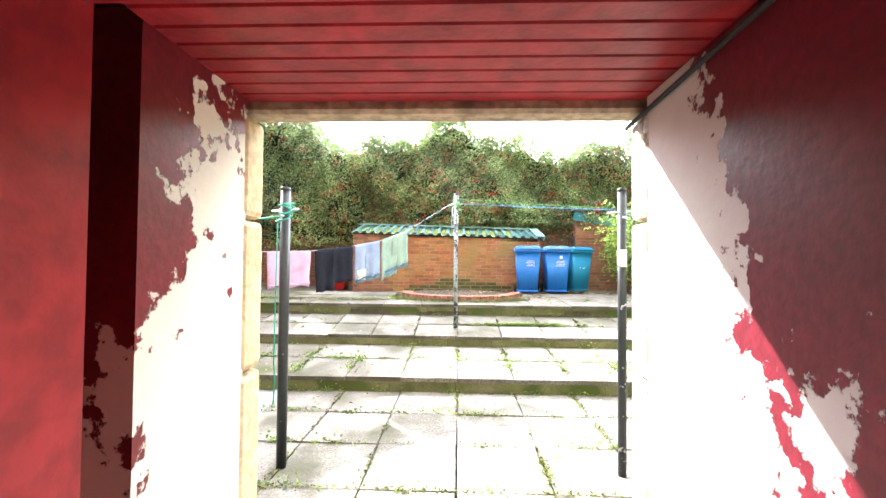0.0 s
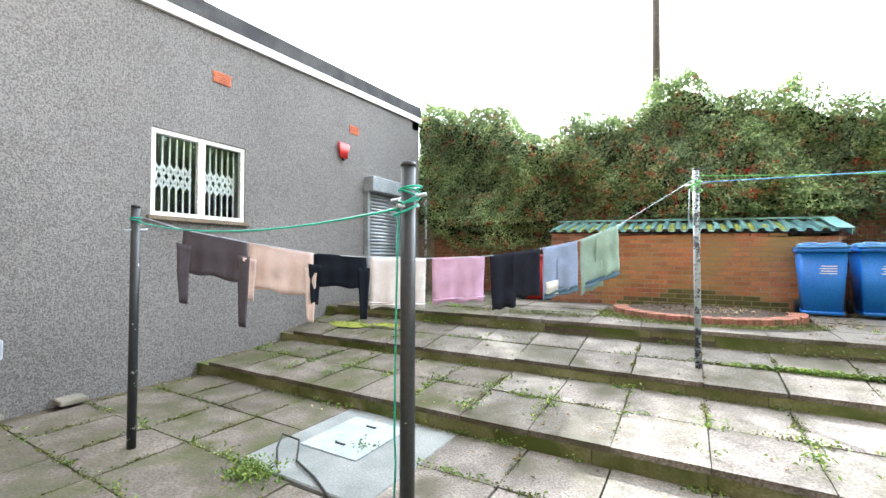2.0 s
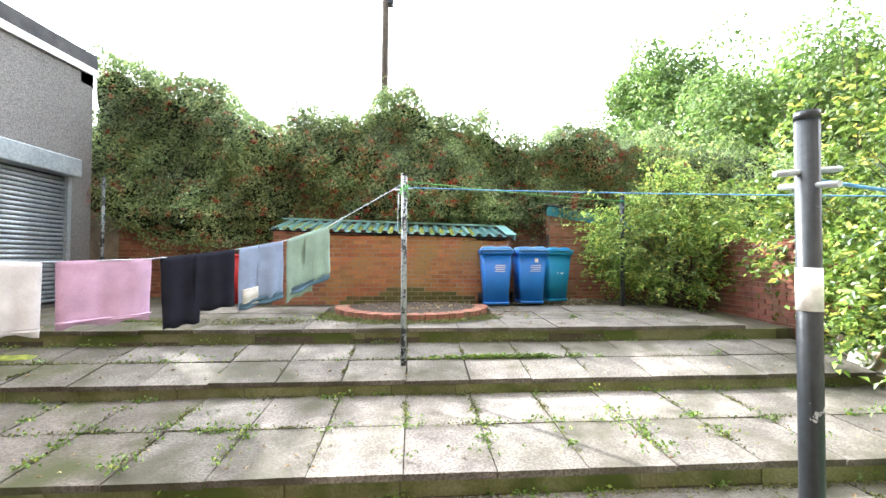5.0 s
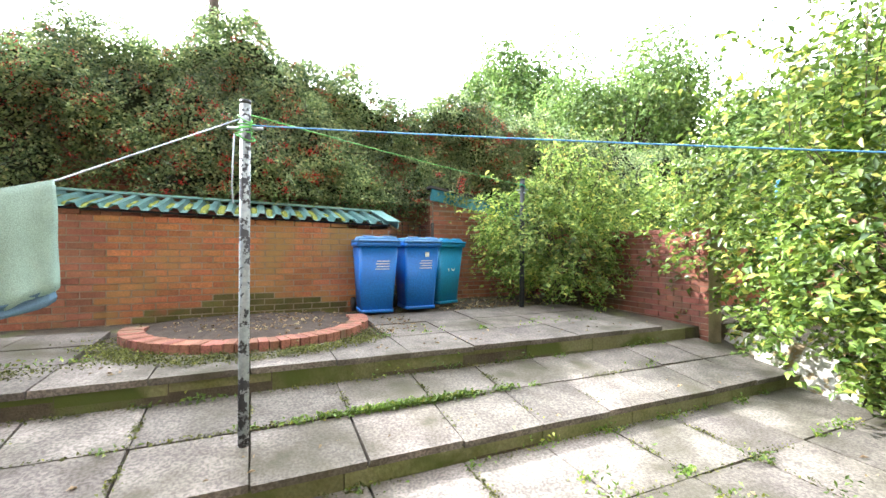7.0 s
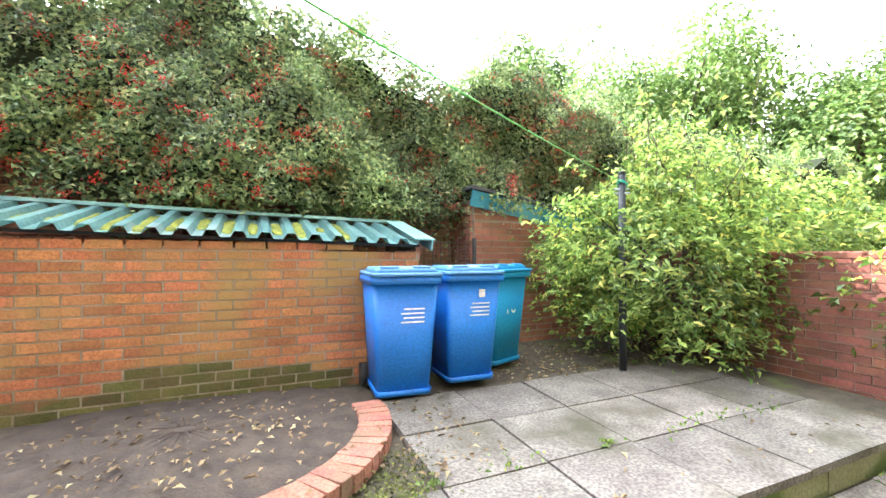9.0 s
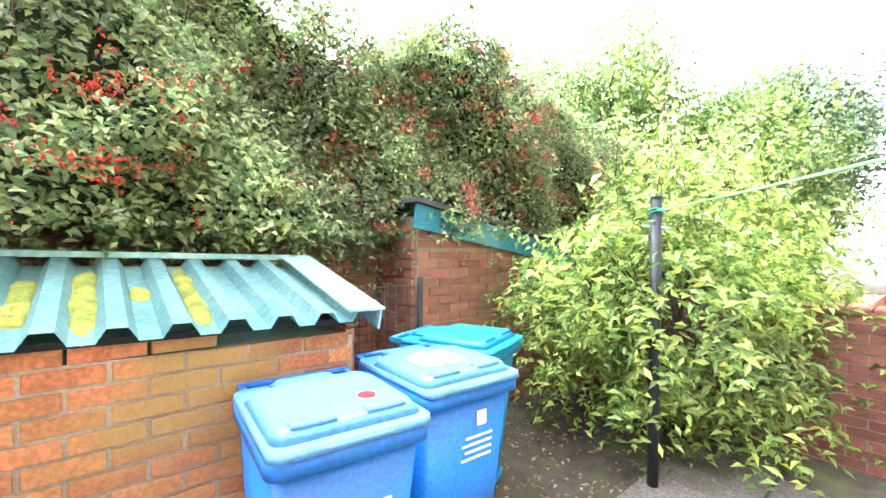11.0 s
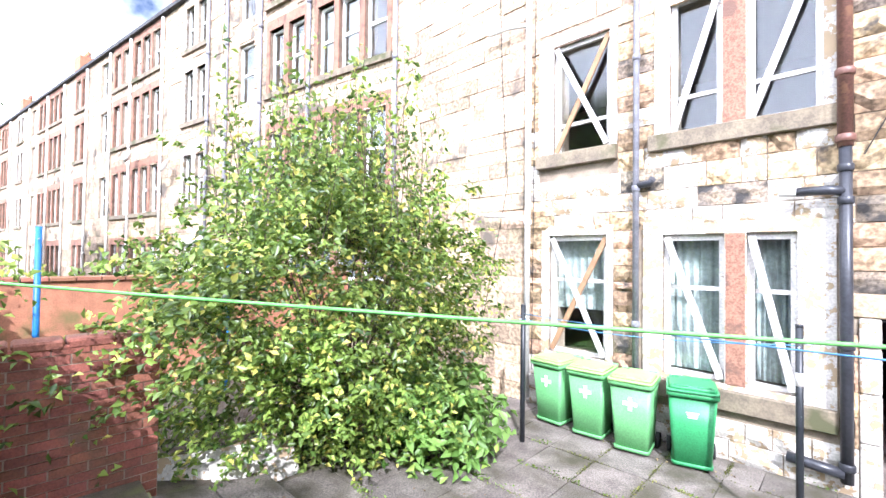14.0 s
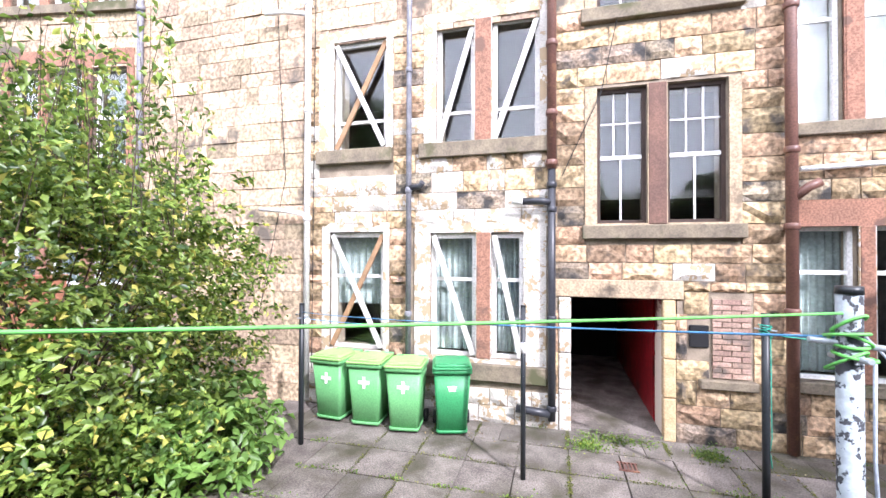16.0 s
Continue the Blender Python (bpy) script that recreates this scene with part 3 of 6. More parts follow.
for a, b, c, d in ((2.63, 2.87, 0.97, 2.97), (2.62, 2.9, 4.42, 6.4), (0.10, 0.36, 3.06, 5.1), (0.10, 0.36, 6.28, 8.3), (-2.2, -1.98, 4.36, 6.4), (-2.3, -2.12, 0.97, 3.0)):
    bm = bmesh.new()
    box(bm, a + 0.01, b - 0.01, FY - 0.2, FY + 0.016, c, d, 0.01)
    part("mullion", bm, BROWNSTONE if a == 0.10 else REDSTONE, house, "red sandstone window mullion")
bm = bmesh.new()
box(bm, -5.3, 9.8, FY - 0.7, FY + 0.14, 12.8, 12.95)
box(bm, -5.3, 9.8, -6, FY + 0.05, 12.95, 13.3)
part("eaves", bm, COPING, house, "dark slate eaves and gutter")
bm = bmesh.new()
for a, b in ((-5.3, -4.9), (9.7, 9.75)):
    box(bm, a, b, -6, 1.78, -0.05, 12.8)
box(bm, -5.3, 9.8, -6.2, -6, -0.05, 12.8)
part("wall_behind", bm, MORTAR, house)
# room shell behind the windows; indoor dimness is put into its dark plaster
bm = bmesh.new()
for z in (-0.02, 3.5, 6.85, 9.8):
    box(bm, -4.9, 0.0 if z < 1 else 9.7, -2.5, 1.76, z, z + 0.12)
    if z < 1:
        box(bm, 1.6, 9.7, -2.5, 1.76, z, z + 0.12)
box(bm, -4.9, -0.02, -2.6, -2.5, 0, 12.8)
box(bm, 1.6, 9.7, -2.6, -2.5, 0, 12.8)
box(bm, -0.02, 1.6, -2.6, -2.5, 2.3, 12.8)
part("inner_floor", bm, mat("shade-dark plaster", (0.17, 0.165, 0.16), rough=0.9, scale=2, fine=30), house, "plastered rooms behind the windows, coloured dark to look dim")


def window(n, o, style, label, y=None):
    """A window set back in the opening o. style: sash, sixpane, pvc, braced_x, braced_1."""
    x0, x1, z0, z1 = o
    y = FY - 0.16 if y is None else y
    w = empty("window_%d" % n, pose((x0 + x1) / 2, y, z0), label, "window", kind="structure")
    hw, h = (x1 - x0) / 2, z1 - z0
    fr = WORNWHITE if style.startswith("braced") else (PVC if style == "pvc" else WHITE)
    outer = DARKWOOD if style == "sixpane" else fr
    f = 0.055
    b = bmesh.new()
    box(b, -hw, -hw + f, -0.05, 0.03, 0, h)
    box(b, hw - f, hw, -0.05, 0.03, 0, h)
    box(b, -hw + f, hw - f, -0.05, 0.03, 0, f)
    box(b, -hw + f, hw - f, -0.05, 0.03, h - f, h)
    part("window_frame", b, outer, w)
    b = bmesh.new()
    mid = h * (0.49 if style == "sixpane" else 0.62 if z0 < 2 else 0.27)
    if style == "pvc":
        mid = h * 0.7
    box(b, -hw + f, hw - f, -0.04, 0.015, mid - 0.025, mid + 0.03)
    if style == "sixpane":
        box(b, -0.012, 0.012, -0.03, 0.005, f, mid - 0.025)
        for k in (-1, 1):
            box(b, k * (hw - f) / 3 - 0.01, k * (hw - f) / 3 + 0.01, -0.03, 0.005, mid + 0.03, h - f)
        zc = (mid + h) / 2
        box(b, -hw + f, hw - f, -0.028, 0.003, zc - 0.01, zc + 0.01)
    part("glazing_bar", b, fr, w)
    for a, c in ((f, mid - 0.025), (mid + 0.03, h - f)):
        b = bmesh.new()
        box(b, -hw + f, hw - f, -0.022, -0.014, a, c)
        part("pane", b, GLASS, w).visible_shadow = False
    if style.startswith("braced"):
        for k, (p, q) in enumerate((((-hw + 0.03, h - 0.05), (hw - 0.03, 0.04)), ((hw - 0.05, h - 0.05), (-hw + 0.05, 0.05)))):
            if style == "braced_1" and k == 1 or style == "braced_2" and k == 0:
                continue
            b = bmesh.new()
            bar(b, (p[0], 0.1 + 0.035 * k, p[1]), (q[0], 0.1 + 0.035 * k, q[1]), 0.085, 0.034, up=(0, 1, 0))
            part("brace", b, WORNWHITE if k == 1 or style == "braced_1" else WOOD, w, "timber brace nailed across the window")
        b = bmesh.new()
        for a in (-1, 1):
            box(b, a * (hw - 0.03) - 0.045, a * (hw - 0.03) + 0.045, 0.035, 0.08, 0, h)
        box(b, -hw + 0.075, hw - 0.075, 0.035, 0.08, h - 0.09, h)
        part("brace_frame", b, WORNWHITE, w, "rough timber frame round the window")
    return w


window(1, W1, "braced_x", "sash window boarded with a timber cross brace")
window(2, W2, "braced_1", "tall sash window with one diagonal timber brace")
window(3, W2B, "braced_1", "tall sash window with one diagonal timber brace")
window(4, W3, "sixpane", "white six-over-two sash window")
window(5, W3B, "sixpane", "white six-over-two sash window")
window(6, W4, "braced_x", "ground floor sash window with a timber cross brace")
window(7, W5, "braced_2", "ground floor sash window with one timber brace")
window(8, W5B, "braced_2", "narrow ground floor sash window with a timber brace")
window(9, W7, "pvc", "white plastic window in a red stone surround")
window(10, W7B, "pvc", "white plastic window in a red stone surround")
window(11, W8, "pvc", "white plastic window with closed blind")
window(12, W8B, "pvc", "white plastic window with closed blind")
window(13, W6, "sixpane", "upper white sash window")
window(14, W6B, "sixpane", "upper white sash window")
for k, o in enumerate(UP):
    window(15 + k, o, "sash", "upper white sash window of the tenement")
bm = bmesh.new()
for o in (W8, W8B):
    box(bm, o[0], o[1], FY - 0.3, FY - 0.29, o[2], o[3])
solo("window_blind", bm, mat("pale blind", (0.75, 0.75, 0.72), rough=0.9, scale=2, fine=20), "pale closed blinds behind the upper window", "blind")

# passage through the building
psg = empty("wall_passage", pose(0, 0, 0), "passage lined with flaking red gloss paint", "wall", kind="structure")
bm = bmesh.new()
box(bm, 1.425, 1.6, -2.5, FY - 0.12, -0.05, 2.05)
part("passage_wall", bm, REDPEEL2, psg, "wall with red paint peeling off to white")
bm = bmesh.new()
box(bm, -0.02, 0.16, 1.8, FY - 0.12, -0.05, 2.05)
part("passage_wall", bm, REDPEEL, psg, "jamb with red paint peeling off to cream")
bm = bmesh.new()
box(bm, -0.02, 0.16, -2.5, 1.68, -0.05, 2.05)
box(bm, -0.06, -0.02, -2.5, 1.8, -0.05, 2.05)
part("passage_wall", bm, RED, psg, "red painted boarding")
bm = bmesh.new()
for k in range(60):
    y = FY - 0.1 - k * 0.075
    box(bm, 0.16, 1.425, y - 0.073, y, 2.02, 2.06, 0.006)
part("ceiling_board", bm, RED, psg, "red tongue and groove ceiling boards")
bm = bmesh.new()
box(bm, 0.16, 1.425, 1.5, 1.66, 1.97, 2.02, 0.005)
part("ceiling_beam", bm, RED, psg)
bm = bmesh.new()
tube(bm, [(1.415, 0.2, 2.0), (1.412, 1.0, 1.985), (1.41, 1.6, 2.0), (1.413, 2.2, 1.975), (1.405, 2.36, 1.96)], 0.008, 6)
part("cable", bm, RUBBER, psg, "old black cable along the ceiling corner")
bm = bmesh.new()
box(bm, 0.16, 1.425, -2.5, FY - 0.01, -0.06, 0.03)
part("passage_floor", bm, SLAB, psg, "worn concrete passage floor")
# added black sheet: the unlit depth of the passage put into colour
bm = bmesh.new()
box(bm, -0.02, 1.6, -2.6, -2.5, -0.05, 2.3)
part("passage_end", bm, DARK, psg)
bm = bmesh.new()
box(bm, -0.1, 1.7, FY - 0.1, FY + 0.004, 1.985, 2.25, 0.012)
part("lintel", bm, DRESSED, psg, "cut yellow sandstone lintel")
z = -0.03
for k, h in enumerate((0.62, 0.55, 0.5, 0.36)):
    for s in (0, 1):
        bm = bmesh.new()
        x0, x1 = ((0.0, 0.165) if s == 0 else (1.42, 1.6))
        box(bm, x0, x1, FY - 0.14, FY + 0.004, z + 0.004, min(z + h, 1.98) - 0.004, 0.022, 2)
        part("jamb_stone", bm, YSTONE if s == 0 else PALE, psg)
    z += h

# ---- pebbledashed side building ----
WX = -5.24
SW = (5.11, 6.44, 2.13, 3.28)
SH = (9.29, 10.72, 0.8, 3.33)
bm = bmesh.new()
for a, b, c, d in ((FY, SW[0], -0.1, 4.85), (SW[0], SW[1], -0.1, SW[2]), (SW[0], SW[1], SW[3], 4.85), (SW[1], SH[0], -0.1, 4.85), (SH[0], SH[1], SH[3], 4.85), (SH[0], SH[1], -0.1, SH[2]), (SH[1], 11.05, -0.1, 4.85)):
    box(bm, WX - 0.3, WX, a, b, c, d)
box(bm, WX - 8, WX, 11.05, 11.35, -0.1, 5.3)
wing = empty("wall_wing", pose(0, 0, 0), "grey pebbledashed side building with a flat roof", "wall", kind="structure")
part("wall_face", bm, HARL, wing, "grey pebbledash render")
bm = bmesh.new()
pr = [[bm.verts.new((x, y, z)) for y, z in ((FY, 4.852), (11.35, 4.852), (11.35, 5.12), (FY, 4.86))] for x in (WX - 0.3, WX)]
bm.faces.new(pr[0])
bm.faces.new(pr[1][::-1])
for k in range(4):
    bm.faces.new((pr[0][k], pr[1][k], pr[1][(k + 1) % 4], pr[0][(k + 1) % 4]))
part("wall_top", bm, HARL, wing)
bm = bmesh.new()
bar(bm, (WX + 0.035, FY, 4.79), (WX + 0.035, 11.4, 5.13), 0.05, 0.13)
part("fascia", bm, WHITE, wing, "white painted fascia board")
bm = bmesh.new()
bar(bm, (WX - 0.06, FY, 4.97), (WX - 0.06, 11.4, 5.32), 0.2, 0.3)
part("parapet", bm, COPING, wing, "dark mossy parapet")
bm = bmesh.new()
box(bm, WX - 8, WX - 0.1, FY, 11.05, 4.7, 4.85)
part("roof", bm, COPING, wing)
bm = bmesh.new()
box(bm, WX - 8, WX - 7.7, FY, 11.05, -0.1, 4.7)
part("wall_rear", bm, HARL, wing)
w = empty("window_30", pose(WX, SW[0], SW[2]), "white plastic window with a white folding security grille", "window", kind="structure")
wd, wh = SW[1] - SW[0], SW[3] - SW[2]
bm = bmesh.new()
for a, b, c, d in ((0, 0.06, 0, wh), (wd - 0.06, wd, 0, wh), (0.06, wd - 0.06, 0, 0.06), (0.06, wd - 0.06, wh - 0.06, wh), (wd / 2 - 0.05, wd / 2 + 0.05, 0.06, wh - 0.06)):
    box(bm, -0.09, -0.02, a, b, c, d)
part("window_frame", bm, PVC, w)
for a, b in ((0.06, wd / 2 - 0.05), (wd / 2 + 0.05, wd - 0.06)):
    bm = bmesh.new()
    box(bm, -0.06, -0.052, a, b, 0.06, wh - 0.06)
    part("pane", bm, GLASS, w).visible_shadow = False
    bm = bmesh.new()
    n = 5
    for k in range(n + 1):
        y = a + (b - a) * (k + 0.5) / (n + 1)
        box(bm, -0.15, -0.135, y - 0.008, y + 0.008, 0.07, wh - 0.07)
    for k in range(n):
        y, y2 = a + (b - a) * (k + 0.5) / (n + 1), a + (b - a) * (k + 1.5) / (n + 1)
        for zc in (0.47, 0.63):
            for p, q in ((zc - 0.08, zc + 0.08), (zc + 0.08, zc - 0.08)):
                bar(bm, (-0.13, y, p), (-0.13, y2, q), 0.03, 0.01, up=(1, 0, 0))
    part("security_grille", bm, PVC, w, "white folding lattice grille")
bm = bmesh.new()
box(bm, -0.1, 0.07, -0.05, wd + 0.05, -0.06, 0.0, 0.008)
part("window_sill", bm, SILL, w)
bm = bmesh.new()
for k in range(14):
    y = 0.03 + k * (wd - 0.06) / 13
    box(bm, -0.6, -0.595, y - 0.018, y + 0.018, 0.03, wh - 0.03)
part("vertical_blind", bm, mat("dim blind", (0.3, 0.33, 0.31)), w, "dim vertical blinds behind the grille")
# inner wall in the same plaster, coloured dark in place of indoor shade
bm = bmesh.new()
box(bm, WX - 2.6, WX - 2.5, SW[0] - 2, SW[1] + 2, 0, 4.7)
part("wall_inner", bm, mat("shade-dark plaster", (0.17, 0.165, 0.16)), wing)
sd = empty("door_shutter", pose(WX, SH[0], SH[2]), "grey steel roller shutter over a doorway", "door", kind="structure")
sw, sh = SH[1] - SH[0], SH[3] - SH[2]
bm = bmesh.new()
box(bm, -0.02, 0.26, -0.06, sw + 0.06, sh - 0.32, sh, 0.015)
part("shutter_box", bm, STEEL, sd)
for k in range(29):
    z0 = 0.02 + k * 0.075
    bm = bmesh.new()
    tube(bm, [(0.02, 0.04, z0 + 0.037), (0.02, sw - 0.04, z0 + 0.037)], 0.036, 6)
    part("slat", bm, STEEL, sd)
bm = bmesh.new()
for a in (-0.04, sw - 0.04):
    box(bm, 0.0, 0.1, a, a + 0.08, 0, sh - 0.32)
part("guide_rail", bm, STEEL, sd)

# ---- brick shed ----
BRICKS = []
for i in range(5):
    r = random.Random(i)
    b = bmesh.new()
    box(b, -0.5, 0.5, -0.5, 0.5, -0.5, 0.5, 0.03)
    for v in b.verts:
        v.co += Vector([r.uniform(-0.012, 0.012) for _ in range(3)])
    BRICKS.append(done(b, "brick", BRICK))
MOSSY = []
for me in BRICKS:
    me2 = me.copy()
    me2.materials[0] = BRICKMOSS
    MOSSY.append(me2)
rs = random.Random(31)


def brick_run(parent, x0, x1, z0, z1, y, named, axis="x", flip=1, bl=0.235, bh=0.078, other=None, top=None):
    """Courses of stretchers on a wall face. named(x, z): whether a brick is a piece of its own; the others go into other."""
    row, z = 0, z0
    while z < z1 - 0.03:
        x = x0 - (bl / 2 if row % 2 else 0)
        while x < x1 - 0.02:
            a, b = max(x, x0), min(x + bl, x1)
            if b - a > 0.03 and (top is None or z + bh < top((a + b) / 2)):
                out = rs.uniform(-0.003, 0.003)
                c = ((a + b) / 2, y + out, z + bh / 2) if axis == "x" else (y + out, (a + b) / 2, z + bh / 2)
                s = (b - a - 0.014, 0.05, bh - 0.014) if axis == "x" else (0.05, b - a - 0.011, bh - 0.011)
                if other is None or named((a + b) / 2, z):
                    piece("brick", rs.choice(MOSSY if z < 0.9 + 0.12 * math.sin(a * 2.1) + rs.uniform(-0.05, 0.05) else BRICKS), parent, pose(*c) @ Matrix.Diagonal((*s, 1)))
                else:
                    box(other, c[0] - s[0] / 2, c[0] + s[0] / 2, c[1] - s[1] / 2, c[1] + s[1] / 2, c[2] - s[2] / 2, c[2] + s[2] / 2)
            x += bl
        z += bh
        row += 1


SX0, SX1, SY = -1.58, 2.67, 10.58


def eaves_fall(x):
    return 0.065 - 0.026 * (x - SX0)


shed = empty("brick_shed", pose(0, 0, 0), "low red brick shed with a green corrugated roof", "shed")
bm = bmesh.new()
box(bm, SX0, SX1, SY - 0.029, SY + 1.0, 0.6, 2.0)
for v in bm.verts:
    if v.co.z > 1.5:
        v.co.z += eaves_fall(v.co.x) - 0.05
part("wall_core", bm, PALEMORTAR, shed)
rest = bmesh.new()
brick_run(shed, SX0, SX1, 0.6, 2.09, SY - 0.012, lambda x, z: x > -0.7, other=rest, top=lambda x: 2.035 + eaves_fall(x))
tagged(part("brickwork", rest, BRICKI, shed), kind="stuff")
rest = bmesh.new()
brick_run(shed, SY, SY + 1.0, 0.76, 2.02, SX1 + 0.006, lambda x, z: False, "y", other=rest)
tagged(part("side_brickwork", rest, BRICKI, shed), kind="stuff")
# corrugated roof: a trapezoid profile along x, sloping up to the back
bm = bmesh.new()
RE, RB = (SY - 0.13, 2.03), (SY + 0.85, 2.25)
pitch, x, ring = 0.19, SX0 - 0.05, []
while x < SX1 + 0.02:
    for dx, dz in ((0, 0), (0.07, 0), (0.1, 0.05), (0.16, 0.05)):
        ring.append((x + dx, dz))
    x += pitch
lo = [bm.verts.new((u, RE[0], RE[1] + v + eaves_fall(u))) for u, v in ring]
hi = [bm.verts.new((u, RB[0], RB[1] + v + eaves_fall(u))) for u, v in ring]
for k in range(len(ring) - 1):
    bm.faces.new((lo[k], lo[k + 1], hi[k + 1], hi[k]))
bmesh.ops.solidify(bm, geom=bm.faces, thickness=0.006)
part("roof_sheet", bm, GREENROOF, shed, "green corrugated plastic-coated roof sheet")
bm = bmesh.new()
bar(bm, (SX0 - 0.1, RB[0] + 0.03, RB[1] + 0.06), (SX1 + 0.06, RB[0] + 0.03, RB[1] + 0.06), 0.16, 0.03)
bar(bm, (SX1 + 0.03, RE[0], RE[1] + 0.05), (SX1 + 0.03, RB[0], RB[1] + 0.07), 0.2, 0.012)
bar(bm, (SX1 + 0.1, RE[0], RE[1] + 0.0), (SX1 + 0.1, RB[0], RB[1] + 0.0), 0.012, 0.1)
for v in bm.verts:
    v.co.z += eaves_fall(v.co.x)
part("flashing", bm, GREENROOF, shed)
# added black strip paints the shadow line under the roof edge
bm = bmesh.new()
box(bm, SX0, SX1, SY - 0.06, SY - 0.045, 2.01, 2.035)
for v in bm.verts:
    v.co.z += eaves_fall(v.co.x)
part("eaves_board", bm, DARK, shed)

# ---- outhouse, garden walls ----
OX0, OX1, OY = 3.75, 5.9, 11.5
outh = empty("brick_outhouse", pose(0, 0, 0), "small red brick outhouse with a teal fascia", "outhouse")
bm = bmesh.new()
vs = [(OX0, OY - 0.028, 0.6), (OX1, OY - 0.028, 0.6), (OX1, OY - 0.028, 2.25), (OX0, OY - 0.028, 2.6)]
fr = [bm.verts.new(v) for v in vs]
bk = [bm.verts.new((v[0], OY + 1.4, v[2])) for v in vs]
bm.faces.new(fr)
bm.faces.new(bk[::-1])
for k in range(4):
    bm.faces.new((fr[k], bk[k], bk[(k + 1) % 4], fr[(k + 1) % 4]))
part("wall_core", bm, MORTAR, outh)
rest = bmesh.new()
brick_run(outh, OX0, OX1, 0.75, 2.33, OY - 0.012, lambda x, z: False, other=rest)
brick_run(outh, OY, OY + 1.4, 0.75, 2.5, OX0 - 0.012, lambda x, z: False, "y", other=rest)
brick_run(outh, OX0, OX0 + 0.9, 2.33, 2.5, OY - 0.012, lambda x, z: False, other=rest)
tagged(part("brickwork", rest, BRICKI, outh), kind="stuff")
bm = bmesh.new()
bar(bm, (OX0 - 0.06, OY - 0.07, 2.6), (OX1, OY - 0.07, 2.24), 0.2, 0.03, up=(0, 1, 0))
part("fascia", bm, TEAL, outh, "teal painted fascia board")
bm = bmesh.new()
bar(bm, (OX0 - 0.08, OY + 0.7, 2.73), (OX1 + 0.1, OY + 0.7, 2.37), 1.65, 0.04)
part("roof", bm, COPING, outh)

bw = empty("garden_wall", pose(0, 0, 0), "red brick boundary wall with worn coping", "wall", kind="structure")
BX = 6.05
bm = bmesh.new()
box(bm, BX - 0.022, BX + 0.22, 8.05, 11.6, 0.0, 1.85)
part("wall_core", bm, MORTAR, bw)
rest = bmesh.new()
brick_run(bw, 8.05, 11.6, 0.1, 1.85, BX - 0.006, lambda x, z: False, "y", other=rest)
tagged(part("brickwork", rest, BRICKD, bw), kind="stuff")
bm = bmesh.new()
y = 8.05
while y < 11.5:
    box(bm, BX - 0.04, BX + 0.26, y + 0.005, y + 0.3, 1.855, 1.93, 0.015)
    y += 0.31
part("coping", bm, BRICKD, bw)
rw = empty("wall_retaining", pose(0, 0, 0), "old brick retaining wall below the hedge", "wall", kind="structure")
bm = bmesh.new()
box(bm, -13, 14, 12.1, 12.5, 0.0, 3.2)
part("wall_core", bm, MORTAR, rw)
rest = bmesh.new()
brick_run(rw, -5.2, 6.2, 0.75, 3.2, 12.09, lambda x, z: False, other=rest)
tagged(part("brickwork", rest, BRICKI, rw), kind="stuff")

# wire panel closing the gap between shed and outhouse
t = empty("wire_panel", pose(3.25, 11.35, 0.76), "dark wire mesh panel between shed and outhouse", "fence panel")
bm = bmesh.new()
for k in range(9):
    tube(bm, [(-0.42 + k * 0.105, 0, 0.0), (-0.42 + k * 0.105, 0, 1.3)], 0.004, 5)
for k in range(17):
    tube(bm, [(-0.43, 0.008, 0.03 + k * 0.078), (0.43, 0.008, 0.03 + k * 0.078)], 0.003, 5)
part("mesh", bm, COPING, t)
for x in (-0.44, 0.44):
    bm = bmesh.new()
    box(bm, x - 0.02, x + 0.02, -0.02, 0.02, -0.02, 1.34, 0.004)
    part("post", bm, COPING, t)

# ---- poles ----
def pole(x, y, z0, z1, material, label, r=0.04):
    p = empty("clothes_pole", pose(x, y, z0), label, "clothes pole", group="clothes poles")
    b = bmesh.new()
    h = z1 - z0
    tube(b, [(0, 0, -0.03), (0, 0, h * 0.5), (0, 0, h)], [r, r, r], 14)
    part("shaft", b, material, p)
    b = bmesh.new()
    tube(b, [(0, 0, h - 0.015), (0, 0, h + 0.008)], [r * 1.06, r * 1.03], 14)
    part("cap", b, POLE, p)
    b = bmesh.new()
    tube(b, [(-0.1, 0, h - 0.17), (0.1, 0, h - 0.15)], 0.009, 6)
    tube(b, [(0, -0.09, h - 0.21), (0, 0.09, h - 0.19)], 0.009, 6)
    part("line_hook", b, STEEL, p, "steel cross pin for the line")
    return p


PN, PL, PF, PC, PR, PB = (2.005, 3.966, 2.02), (-0.428, 3.967, 2.02), (-3.29, 4.09, 2.01), (0.805, 7.488, 2.522), (4.503, 9.86, 2.69), (5.03, 3.86, 1.93)
pn = pole(PN[0], PN[1], 0, PN[2], POLE, "dark painted clothes pole with a white tape band", 0.03)
bm = bmesh.new()
tube(bm, [(0, 0, 1.47), (0, 0, 1.59)], 0.0315, 14)
part("tape_band", bm, WHITE, pn, "white tape band")
pole(PL[0], PL[1], 0, PL[2], POLE, "dark painted clothes pole wound with green cord", 0.036)
pole(PF[0], PF[1], 0, PF[2], POLE, "dark clothes pole beside the pebbledashed wall", 0.034)
pole(PC[0], PC[1], 0.47, PC[2], POLEWORN, "clothes pole with flaking grey paint on the steps", 0.031)
pole(PR[0], PR[1], 0.78, PR[2], POLE, "slim black clothes pole in front of the bush", 0.036)
pole(PB[0], PB[1], 0, PB[2], POLE, "dark clothes pole beside the green bins", 0.036)

